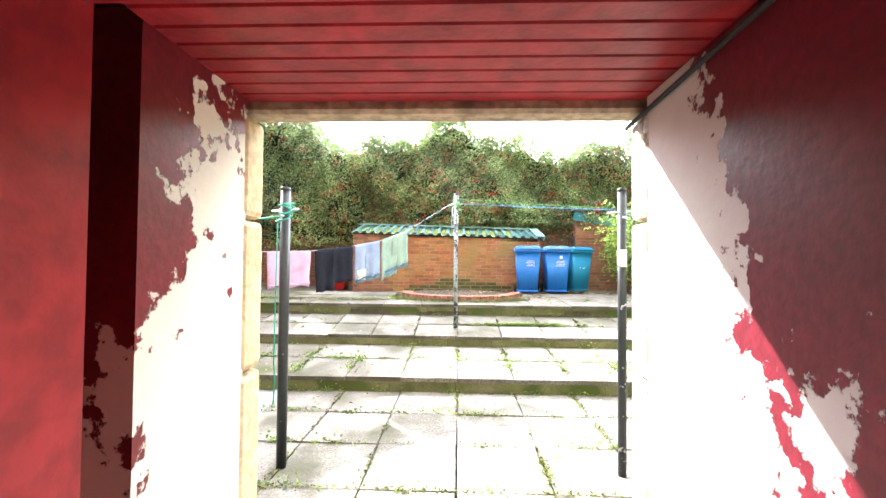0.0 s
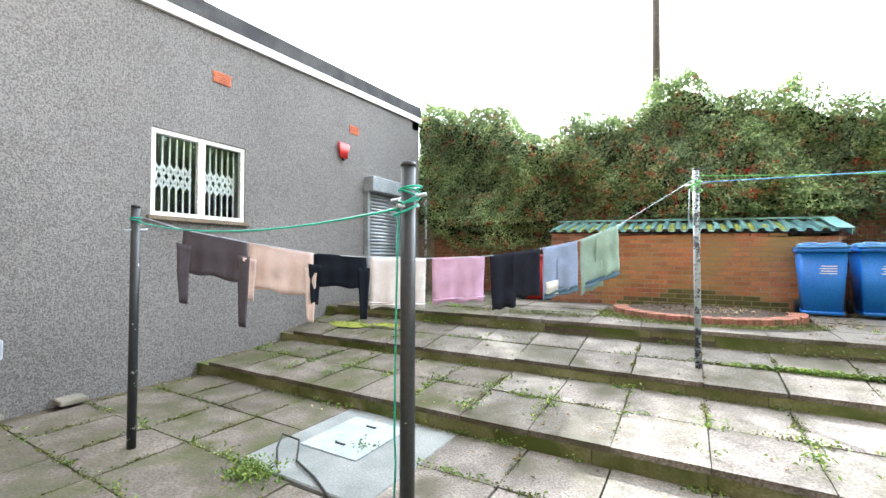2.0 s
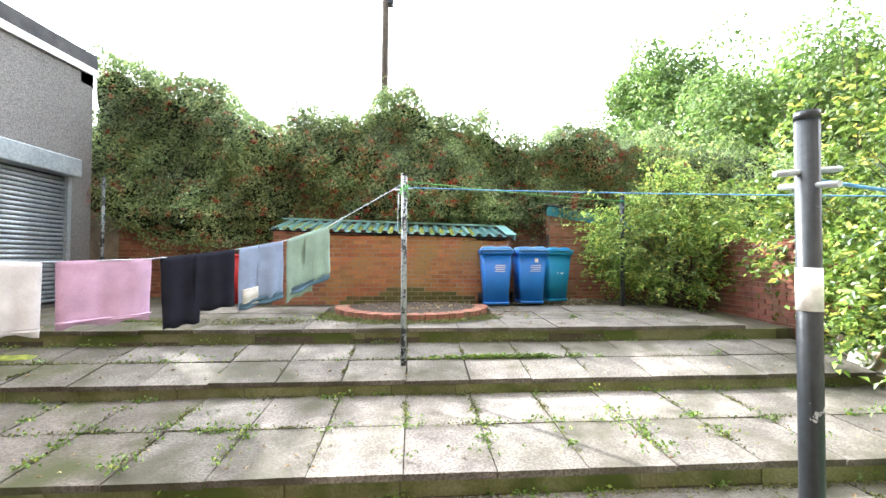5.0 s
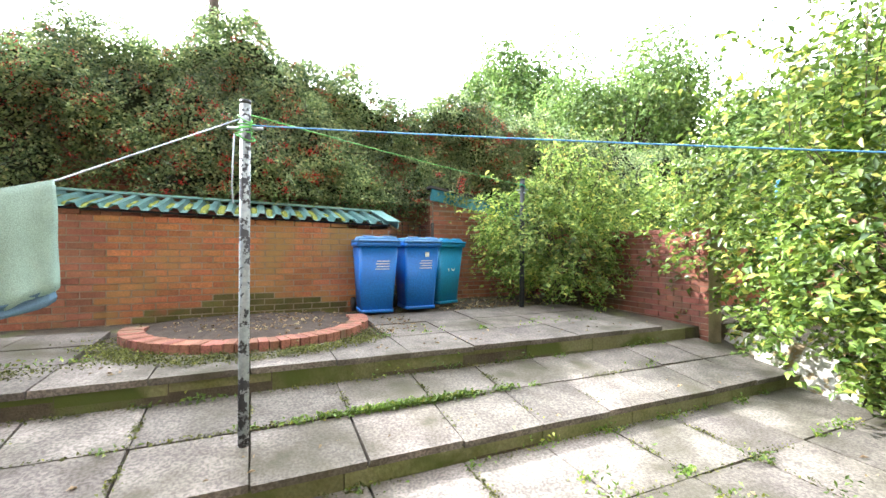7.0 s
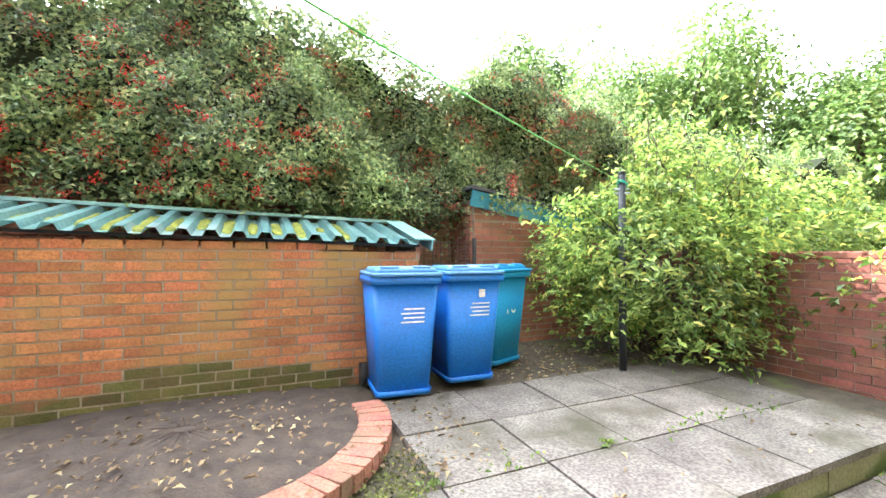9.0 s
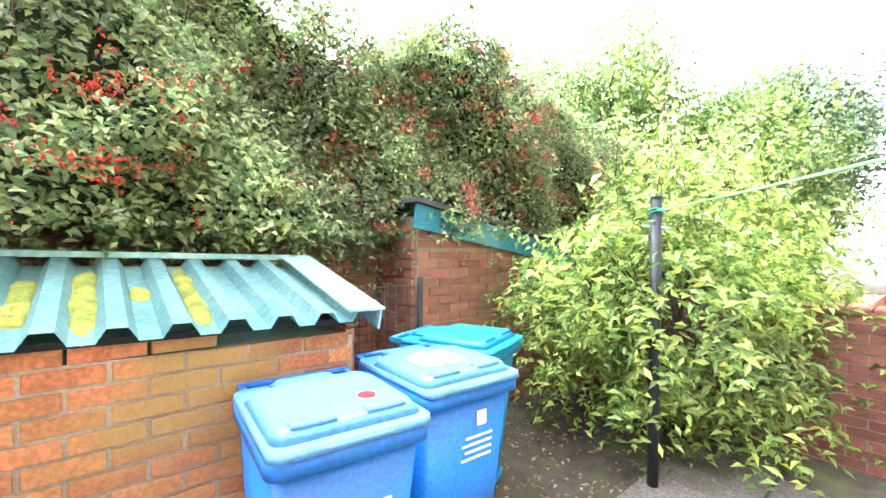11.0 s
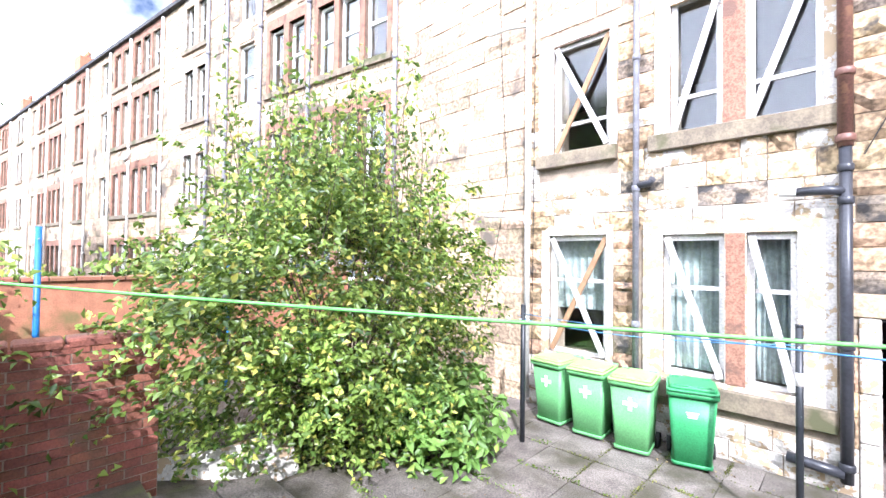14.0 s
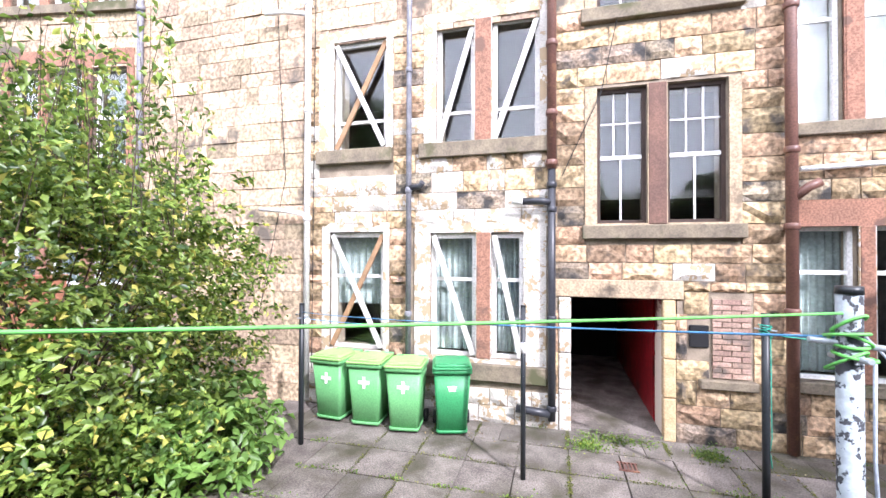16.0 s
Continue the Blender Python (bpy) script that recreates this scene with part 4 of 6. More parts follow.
# ---- wheelie bins ----
def bin_shell(b, w0, d0, w1, d1, z0, z1, r=0.05, ox=0.0, oy0=0.0, oy1=0.0, n=4):
    """A tapered body with rounded corners from (w0, d0) at z0 to (w1, d1) at z1."""
    rings = []
    for w, d, z, oy in ((w0, d0, z0, oy0), (w1, d1, z1, oy1)):
        ring = []
        for sx, sy, a0 in ((1, 1, 0), (-1, 1, 90), (-1, -1, 180), (1, -1, 270)):
            for k in range(n + 1):
                a = radians(a0 + 90 * k / n)
                ring.append(b.verts.new((ox + sx * (w / 2 - r) + r * math.cos(a), oy + sy * (d / 2 - r) + r * math.sin(a), z)))
        rings.append(ring)
    m = len(rings[0])
    for k in range(m):
        b.faces.new((rings[0][k], rings[0][(k + 1) % m], rings[1][(k + 1) % m], rings[1][k])).smooth = True
    b.faces.new(rings[0][::-1])
    b.faces.new(rings[1])


def wheelie_bin(m, body_mat, lid_mat, label, group):
    """A 240 litre bin whose front faces -y."""
    t = empty("wheelie_bin", m, label, "wheelie bin", group=group)
    b = bmesh.new()
    bin_shell(b, 0.43, 0.46, 0.54, 0.6, 0.03, 0.93, 0.05, oy0=0.02, oy1=0.01)
    part("body", b, body_mat, t)
    b = bmesh.new()
    bin_shell(b, 0.58, 0.66, 0.58, 0.66, 0.925, 0.985, 0.05)
    part("rim", b, body_mat, t)
    b = bmesh.new()
    bin_shell(b, 0.585, 0.68, 0.575, 0.67, 0.988, 1.015, 0.05, oy0=-0.01, oy1=-0.01)
    lid = part("lid", b, lid_mat, t)
    b = bmesh.new()
    bin_shell(b, 0.545, 0.5, 0.49, 0.43, 1.014, 1.055, 0.05, oy0=-0.05, oy1=-0.05)
    part("raised_panel", b, lid_mat, lid)
    b = bmesh.new()
    bin_shell(b, 0.3, 0.14, 0.24, 0.1, 1.014, 1.04, 0.03, oy0=0.26, oy1=0.26)
    part("hinge_block", b, lid_mat, lid)
    for s in (-0.13, 0.13):
        b = bmesh.new()
        bin_shell(b, 0.17, 0.07, 0.14, 0.05, 1.05, 1.066, 0.02, ox=s, oy0=-0.24, oy1=-0.24)
        part("lid_grip", b, lid_mat, lid)
    b = bmesh.new()
    box(b, -0.12, 0.12, -0.352, -0.3, 0.99, 1.012, 0.008)
    part("front_lip", b, lid_mat, lid)
    b = bmesh.new()
    tube(b, [(-0.25, 0.415, 1.0), (0.25, 0.415, 1.0)], 0.017, 8)
    for s in (-0.24, -0.08, 0.08, 0.24):
        box(b, s - 0.014, s + 0.014, 0.3, 0.42, 0.975, 1.01)
    part("handle", b, body_mat, t)
    for s in (-1, 1):
        b = bmesh.new()
        tube(b, [(s * 0.23, 0.27, 0.1), (s * 0.285, 0.27, 0.1)], 0.1, 16)
        wh_ = part("wheel", b, RUBBER, t)
    b = bmesh.new()
    bin_shell(b, 0.455, 0.485, 0.465, 0.495, 0.03, 0.075, 0.05, oy0=0.018, oy1=0.018)
    part("foot_rim", b, body_mat, t)
    return t


for x, y, a, bmat, lab in ((2.34, 10.13, -5, BLUE, "blue wheelie bin with a red marked lid"), (2.98, 10.27, -2, BLUE, "blue wheelie bin with white stickers"), (3.52, 10.66, 20, BLUE2, "lighter blue wheelie bin numbered in white")):
    wheelie_bin(pose(x, y, 0.79, 0, 0, a) @ Matrix.Scale(0.955, 4), bmat, BLUELID if bmat == BLUE else bmat, lab, "blue bins")
for x, y, a, lab, bmat in ((5.07, 2.84, 176, "bright green wheelie bin with a white cross", GREEN), (4.44, 2.9, 184, "bright green wheelie bin with a white cross", GREEN), (3.81, 2.96, 188, "bright green wheelie bin with a white cross", GREEN), (3.14, 2.86, 196, "dark green wheelie bin with a small label", DKGREEN)):
    wheelie_bin(pose(x, y, 0.01, 0, 0, a) @ Matrix.Scale(0.98, 4), bmat, GREENLID if bmat == GREEN else bmat, lab, "green bins")

# ---- the row of tenements beyond, turned a little towards the garden ----
row = empty("tenement_row", pose(9.8, FY, 0, 0, 0, 9.8), "long sunlit sandstone tenement row of four storeys", "building")
HOUSE = ((0.3, 1.1), (1.3, 2.1), (2.3, 3.0), (3.6, 4.35), (4.6, 5.35), (6.2, 7.2), (9.4, 10.1), (10.35, 11.05))
FLOORS = ((0.95, 3.0), (4.4, 6.5), (7.75, 9.8), (10.65, 12.4))
rs = random.Random(77)
openings = [(a + s0, b + s0, c, d) for s0 in (0, 13, 26, 39) for a, b in HOUSE for c, d in FLOORS]
bm = bmesh.new()
wall_cells(bm, openings, 0.0, 54, -0.05, 12.7, -0.5, -0.03)
box(bm, 54, 54.5, -9, 0, -0.05, 12.7)
part("wall_core", bm, MORTAR, row)
far = bmesh.new()


def lay_row(a, b, c, d):
    box(far, a + 0.006, b - 0.006, -0.05, -0.004 + rs.uniform(-0.02, 0.012), c + 0.006, d - 0.006)


courses(0.0, 54, -0.05, 12.7, openings, lay_row, 0.28, 0.4, 0.4, 1.1)
tagged(part("stonework", far, STONE_FAR, row), kind="stuff")
for s0 in (0, 13, 26, 39):
    for c, d in FLOORS:
        for a, b in ((0.15, 3.15), (3.45, 5.5), (9.25, 11.2)):
            bm = bmesh.new()
            wall_cells(bm, [o for o in openings if o[2] == c and a + s0 < o[0] < b + s0], a + s0, b + s0, c, d + 0.32, -0.2, 0.012)
            part("window_surround", bm, REDSTONE if a != 9.25 or s0 == 13 else PALE, row, "red sandstone surround and mullions")
            bm = bmesh.new()
            box(bm, a + s0 - 0.05, b + s0 + 0.05, -0.1, 0.09, c - 0.18, c - 0.002)
            part("sill", bm, SILL, row)
b1 = bmesh.new()
for a, b, c, d in ((-0.5, -0.42, 0, 1), (0.42, 0.5, 0, 1), (-0.42, 0.42, 0, 0.035), (-0.42, 0.42, 0.965, 1), (-0.42, 0.42, 0.48, 0.52)):
    box(b1, a, b, -0.22, -0.14, c, d)
FRAME = done(b1, "window_frame", WHITE)
b1 = bmesh.new()
box(b1, -0.42, 0.42, -0.19, -0.18, 0.035, 0.965)
PANE = done(b1, "pane", GLASS)
b1 = bmesh.new()
box(b1, -0.45, 0.45, -0.34, -0.33, 0.0, 1.0)
CURT = done(b1, "curtain", mat("net curtain", (0.34, 0.39, 0.37), (0.24, 0.28, 0.27), rough=0.9, scale=3, fine=20))
for a, b, c, d in openings:
    m = pose((a + b) / 2, 0, c) @ Matrix.Diagonal((b - a, 1, d - c, 1))
    w = piece("window", FRAME, row, m)
    p = new("pane", PANE)
    p.parent = w
    if rs.random() < 0.6:
        p = new("curtain", CURT)
        p.parent = w
for s in (-0.05, 3.3, 5.75, 7.8, 9.1, 12.9, 16.2, 18.7, 22.0, 25.9, 29.2, 33.5, 38.9, 43, 48):
    bm = bmesh.new()
    tube(bm, [(s, 0.08, 0.1), (s, 0.08, 6.5), (s, 0.08, 12.6)], 0.06, 8)
    for z in (2.5, 5, 7.5, 10):
        tube(bm, [(s, 0.08, z), (s, 0.08, z + 0.12)], 0.08, 8)
    part("downpipe", bm, GREYPIPE if s < 10 else WHITEPIPE, row)
bm = bmesh.new()
box(bm, -0.2, 54, -0.5, 0.16, 12.7, 12.86)
part("gutter", bm, COPING, row)
bm = bmesh.new()
v = [bm.verts.new(p) for p in ((-0.2, 0.05, 12.87), (54, 0.05, 12.87), (54, -4.5, 15.2), (-0.2, -4.5, 15.2), (-0.2, -9, 12.87), (54, -9, 12.87))]
bm.faces.new((v[0], v[1], v[2], v[3]))
bm.faces.new((v[3], v[2], v[5], v[4]))
bm.faces.new((v[0], v[3], v[4]))
bm.faces.new((v[1], v[5], v[2]))
part("roof", bm, COPING, row, "dark slate roof")
for s in (12.6, 25.6, 38.6):
    bm = bmesh.new()
    box(bm, s, s + 1.0, -1.6, -0.5, 12.5, 14.6, 0.03)
    for k in range(3):
        tube(bm, [(s + 0.2 + 0.3 * k, -1.0, 14.6), (s + 0.2 + 0.3 * k, -1.0, 15.0)], [0.11, 0.09], 8)
    part("chimney", bm, BRICKI, row, "red brick chimney with clay pots")
for s, z in ((8.6, 5.4), (11.6, 6.0), (15.2, 6.8)):
    bm = bmesh.new()
    tube(bm, [(s, 0.02, z), (s, 0.3, z), (s, 0.32, z + 0.05)], 0.015, 6)
    tube(bm, [(s, 0.34, z + 0.05), (s + 0.02, 0.4, z + 0.07), (s + 0.04, 0.43, z + 0.09)], [0.05, 0.25, 0.3], 16)
    solo("satellite_dish", bm, PVC, "pale grey satellite dish on the tenement wall", "satellite dish").matrix_basis = pose(9.8, FY, 0, 0, 0, 9.8)

# ---- pipes on the near wall ----
def collar(b, x, y, z, r):
    tube(b, [(x, y, z), (x, y, z + 0.015), (x, y, z + 0.075), (x, y, z + 0.09)], [r * 1.12, r * 1.3, r * 1.3, r * 1.12], 14)


def pipe(name, x, z0, z1, r, material, label, joints, arms=(), cut=None, y=FY + 0.11):
    p = empty(name, pose(0, 0, 0), label, "pipe")
    b = bmesh.new()
    tube(b, [(x, y, z0), (x, y, (z0 + z1) / 2), (x, y, z1)], r, 14)
    part("shaft", b, material, p)
    for z in joints:
        b = bmesh.new()
        collar(b, x, y, z, r)
        box(b, x - r * 0.5, x + r * 0.5, FY, y, z + 0.02, z + 0.06)
        part("joint_collar", b, material, p)
    for pts, rr, m in arms:
        b = bmesh.new()
        tube(b, pts, rr, 12)
        part("branch", b, m, p)
    return p


Y1 = FY + 0.11
pipe("soil_pipe", 5.86, 0.1, 12.6, 0.055, WHITEPIPE, "white painted pipe flaking on the stone wall", (1.4, 3.2, 5.1, 7.0, 9.5), (([(5.86, Y1, 3.3), (6.3, Y1 + 0.05, 3.38), (6.8, Y1 + 0.05, 3.42)], 0.04, WHITEPIPE), ([(5.86, Y1, 6.85), (6.3, Y1 + 0.05, 6.93), (6.72, Y1 + 0.05, 6.95)], 0.04, WHITEPIPE)))
pipe("downpipe", 3.97, 0.7, 12.6, 0.045, GREYPIPE, "slim grey iron downpipe between the windows", (1.6, 3.62, 5.6, 7.6, 9.6), (([(3.97, Y1, 3.7), (3.78, Y1, 3.72), (3.72, Y1 + 0.04, 3.78)], 0.05, BLACKPIPE),))
pipe("soil_pipe", 1.7, 3.9, 12.6, 0.07, BROWNPIPE, "brown iron soil pipe above the black section", (3.95, 4.7, 5.75, 7.6, 9.6))
pipe("soil_pipe", 1.7, 0.15, 3.9, 0.058, BLACKPIPE, "black plastic soil pipe beside the passage", (0.28, 1.62, 3.25, 3.62), (([(1.7, Y1, 3.4), (1.85, Y1 + 0.05, 3.42), (2.12, Y1 + 0.05, 3.42)], 0.055, BLACKPIPE), ([(2.12, Y1 + 0.05, 3.42), (2.28, Y1 + 0.06, 3.43)], 0.05, WHITEPIPE), ([(1.72, Y1 + 0.02, 0.25), (2.0, Y1 + 0.02, 0.27), (2.22, Y1 + 0.0, 0.28)], 0.06, BLACKPIPE)))
pipe("soil_pipe", -1.33, 0.05, 12.6, 0.07, BROWNPIPE, "brown iron soil pipe beside the passage", (1.54, 1.84, 2.95, 3.95, 5.85, 7.8, 9.8), (([(-1.33, Y1 + 0.03, 3.35), (-1.5, Y1 + 0.06, 3.5), (-1.62, Y1 + 0.08, 3.56)], 0.06, BROWNPIPE),), y=FY + 0.14)
bm = bmesh.new()
tube(bm, [(-1.45, FY + 0.08, 3.75), (-3.4, FY + 0.08, 3.83)], 0.035, 10)
solo("waste_pipe", bm, PVC, "white plastic waste pipe along the red lintel", "pipe")
bm = bmesh.new()
box(bm, -0.92, -0.45, FY - 0.05, FY - 0.02, 0.9, 2.03)
ob = part("infill", bm, MORTAR, house, "bricked up former window")
rest = bmesh.new()
brick_run(house, -0.92, -0.45, 0.92, 2.0, FY - 0.02, lambda x, z: False, other=rest)
tagged(part("infill_bricks", rest, LIMEBRICK, house), kind="stuff")
bm = bmesh.new()
box(bm, -0.98, -0.28, FY - 0.05, FY + 0.09, 0.78, 0.9, 0.012)
part("sill", bm, SILL, house)
# black block stands in for the darkness of a hole in the stonework
bm = bmesh.new()
box(bm, -0.41, -0.17, FY - 0.06, FY + 0.005, 1.33, 1.64, 0.01)
part("vent_recess", bm, DARK, house, "black patch standing in for a dark hole in the wall")
# cables on the wall
for pts in ([(6.6, FY + 0.03, 8.5), (6.5, FY + 0.03, 6.0), (6.35, FY + 0.04, 4.0), (6.9, FY + 0.03, 1.5)], [(5.75, FY + 0.03, 10), (5.78, FY + 0.03, 5.0), (5.8, FY + 0.03, 0.6)], [(0.75, FY + 0.05, 6.2), (1.0, FY + 0.05, 5.0), (1.55, FY + 0.05, 3.8)]):
    bm = bmesh.new()
    tube(bm, pts, 0.007, 5)
    solo("cable", bm, RUBBER, "thin dark cable on the stone wall", "cable")
# curtains behind the near windows
for n, (o, c) in enumerate(((W4, "curtain"), (W5, "curtain"), (W5B, "curtain"), (W7, "curtain"))):
    bm = bmesh.new()
    k = 24
    for i in range(k):
        xa, xb = o[0] + (o[1] - o[0]) * i / k, o[0] + (o[1] - o[0]) * (i + 1) / k
        ya, yb = 2.0 + 0.02 * math.sin(i * 1.9), 2.0 + 0.02 * math.sin((i + 1) * 1.9)
        z0 = o[2] + (0.75 if n == 0 else 0.05)
        q = [bm.verts.new(p) for p in ((xa, ya, z0), (xb, yb, z0), (xb, yb, o[3]), (xa, ya, o[3]))]
        bm.faces.new(q)
    solo("net_curtain", bm, mat("net curtain", (0.62, 0.64, 0.62)), "greyish net curtain hanging inside the window", "curtain")

# ---- wing details ----
for y, z in ((6.04, 4.24), (8.91, 4.24), (3.46, 4.23)):
    t = empty("air_vent", pose(WX + 0.004, y, z), "terracotta air brick in the grey wall", "air vent")
    bm = bmesh.new()
    box(bm, 0, 0.012, -0.14, 0.14, -0.085, 0.085, 0.004)
    part("plate", bm, mat("terracotta", (0.5, 0.16, 0.08), (0.42, 0.13, 0.07), rough=0.8, scale=8, fine=40), t)
    for k in range(5):
        bm = bmesh.new()
        box(bm, 0.012, 0.02, -0.12, 0.12, -0.065 + k * 0.03, -0.052 + k * 0.03)
        part("louvre", bm, mat("terracotta", (0.5, 0.16, 0.08)), t)
t = empty("alarm_box", pose(WX + 0.003, 8.56, 3.74), "small red alarm box on the wall", "alarm box")
bm = bmesh.new()
bin_shell(bm, 0.12, 0.2, 0.24, 0.3, -0.16, 0.13, 0.04)
for v in bm.verts:
    v.co.x, v.co.y = 0.05 + v.co.x * 0.3, v.co.y
part("cover", bm, mat("red plastic", (0.5, 0.03, 0.03), rough=0.35, bump=0.02), t)
bm = bmesh.new()
tube(bm, [(0.04, 0, -0.16), (0.04, 0, -0.2)], 0.03, 10)
part("beacon", bm, DARK, t)
t = empty("meter_box", pose(WX + 0.003, 3.68, 0.66), "pale grey electric junction box with a dark cable", "junction box")
bm = bmesh.new()
box(bm, 0, 0.07, -0.1, 0.1, -0.1, 0.1, 0.012)
part("cover", bm, mat("grey box plastic", (0.42, 0.46, 0.52), rough=0.4, bump=0.02), t)
bm = bmesh.new()
tube(bm, [(0.02, -0.1, -0.06), (0.02, -0.14, -0.2), (0.02, -0.2, -0.15), (0.02, -0.16, 0.1), (0.02, -0.14, 2.0), (0.02, -0.16, 3.2), (0.02, -0.1, 3.6)], 0.008, 6)
part("cable", bm, RUBBER, t)
for y, l, z in ((2.75, 0.55, 0.1), (3.6, 0.32, 0.03), (4.3, 0.25, 0.03)):
    bm = bmesh.new()
    box(bm, WX + 0.02, WX + 0.24, y - l / 2, y + l / 2, 0.0, z + 0.03, 0.012)
    solo("loose_slab", bm, KERB, "broken stone lying along the wall foot", "stone")
# older stone gable behind the wing
t = empty("neighbour_gable", pose(-11.5, 7.2, 0), "tall old stone gable with red stone corners", "building")
bm = bmesh.new()
box(bm, -1, 1, -1.6, 1.6, 0, 11)
part("wall", bm, STONE_FAR, t)
for z in range(24):
    bm = bmesh.new()
    for k in range(5):
        box(bm, 1.0, 1.03 + 0.01 * ((z * 7 + k) % 3), -1.58 + k * 0.63, -0.96 + k * 0.63, 4.5 + z * 0.27, 4.75 + z * 0.27)
    part("stone_course", bm, STONE_FAR if z % 4 else REDSTONE, t)

# manhole and concrete
bm = bmesh.new()
box(bm, -2.36, -1.08, 4.42, 5.72, -0.06, 0.0, 0.01)
solo("concrete_pad", bm, mat("grey concrete", (0.2, 0.21, 0.205), (0.14, 0.15, 0.145), rough=0.9, scale=3, fine=60), "smooth grey concrete round the drain cover", "concrete", kind="structure")
t = empty("manhole_cover", pose(-1.83, 5.2, 0), "pale grey steel manhole cover in concrete", "manhole cover")
bm = bmesh.new()
box(bm, -0.31, 0.31, -0.36, 0.34, 0.001, 0.012, 0.004)
part("plate", bm, mat("painted steel plate", (0.3, 0.34, 0.36), (0.23, 0.26, 0.28), rough=0.6, metal=0.2, scale=4, fine=40), t)
for y in (-0.2, 0.2):
    bm = bmesh.new()
    tube(bm, [(-0.05, y, 0.013), (0.05, y, 0.013)], 0.012, 6)
    part("lifting_slot", bm, RUBBER, t)
bm = bmesh.new()
tube(bm, [(-2.0, 4.5, 0.015), (-2.15, 4.62, 0.05), (-2.25, 4.75, 0.1), (-2.1, 4.8, 0.06), (-1.9, 4.6, 0.02), (-1.6, 4.5, 0.015), (-1.3, 4.35, 0.02)], 0.009, 6)
solo("loose_cable", bm, RUBBER, "loop of black cable on the ground", "cable")
t = empty("drain_grate", pose(0.78, 3.35, 0.0), "rusty square drain grate between slabs", "drain")
bm = bmesh.new()
for k in range(5):
    box(bm, -0.1 + k * 0.045, -0.08 + k * 0.045, -0.09, 0.09, 0.002, 0.016)
box(bm, -0.12, 0.12, -0.11, -0.09, 0.002, 0.016)
box(bm, -0.12, 0.12, 0.09, 0.11, 0.002, 0.016)
part("grid", bm, BROWNPIPE, t)

# ---- raised bed ----
bed = empty("flower_bed", pose(0.9, 9.78, 0.76), "semicircular soil bed edged with red bricks", "flower bed")
bm = bmesh.new()
rings = [[bm.verts.new((u * 1.1 * math.cos(a), min(u * 1.07 * math.sin(a), 0.79) if math.sin(a) > 0 else u * 1.07 * math.sin(a), 0.03 + 0.07 * (1 - u) + random.uniform(-0.012, 0.012))) for a in [2 * math.pi * k / 48 for k in range(48)]] for u in (0.06, 0.25, 0.45, 0.65, 0.85, 1.0)]
for a, b in zip(rings, rings[1:]):
    for k in range(48):
        bm.faces.new((a[k], b[k], b[(k + 1) % 48], a[(k + 1) % 48]))
bm.faces.new(rings[0])
part("soil", bm, SOIL, bed)
EDGING = []
for me in BRICKS:
    me2 = me.copy()
    me2.materials[0] = EDGEBRICK
    EDGING.append(me2)
for k in range(46):
    a = radians(176 + 188 * k / 45)
    piece("edging_brick", EDGING[k % 5], bed, pose(1.12 * math.cos(a), 1.08 * math.sin(a), 0.025 + 0.003 * (k % 3), 0, 0, math.degrees(a) + rs.uniform(-2, 2)) @ Matrix.Diagonal((0.21, 0.078, 0.09, 1)))

# ---- ropes ----
ROPEG = mat("green cord", (0.03, 0.42, 0.3), rough=0.6, bump=0.1)
ROPEL = mat("bright green cord", (0.16, 0.55, 0.12), rough=0.6, bump=0.1)
ROPEB = mat("blue cord", (0.1, 0.3, 0.55), rough=0.6, bump=0.1)
ROPEW = mat("pale blue cord", (0.5, 0.56, 0.66), rough=0.6, bump=0.1)


def sag(a, b, drop, n=16):
    a, b = Vector(a), Vector(b)
    return [a.lerp(b, k / n) - Vector((0, 0, 4 * drop * (k / n) * (1 - k / n))) for k in range(n + 1)]


def rope(pts, material, label, r=0.006):
    b = bmesh.new()
    tube(b, pts, r, 6)
    return solo("clothes_line", b, material, label, "rope", group="clothes lines")


def hook(p, dz=-0.16):
    return (p[0], p[1], p[2] + dz)


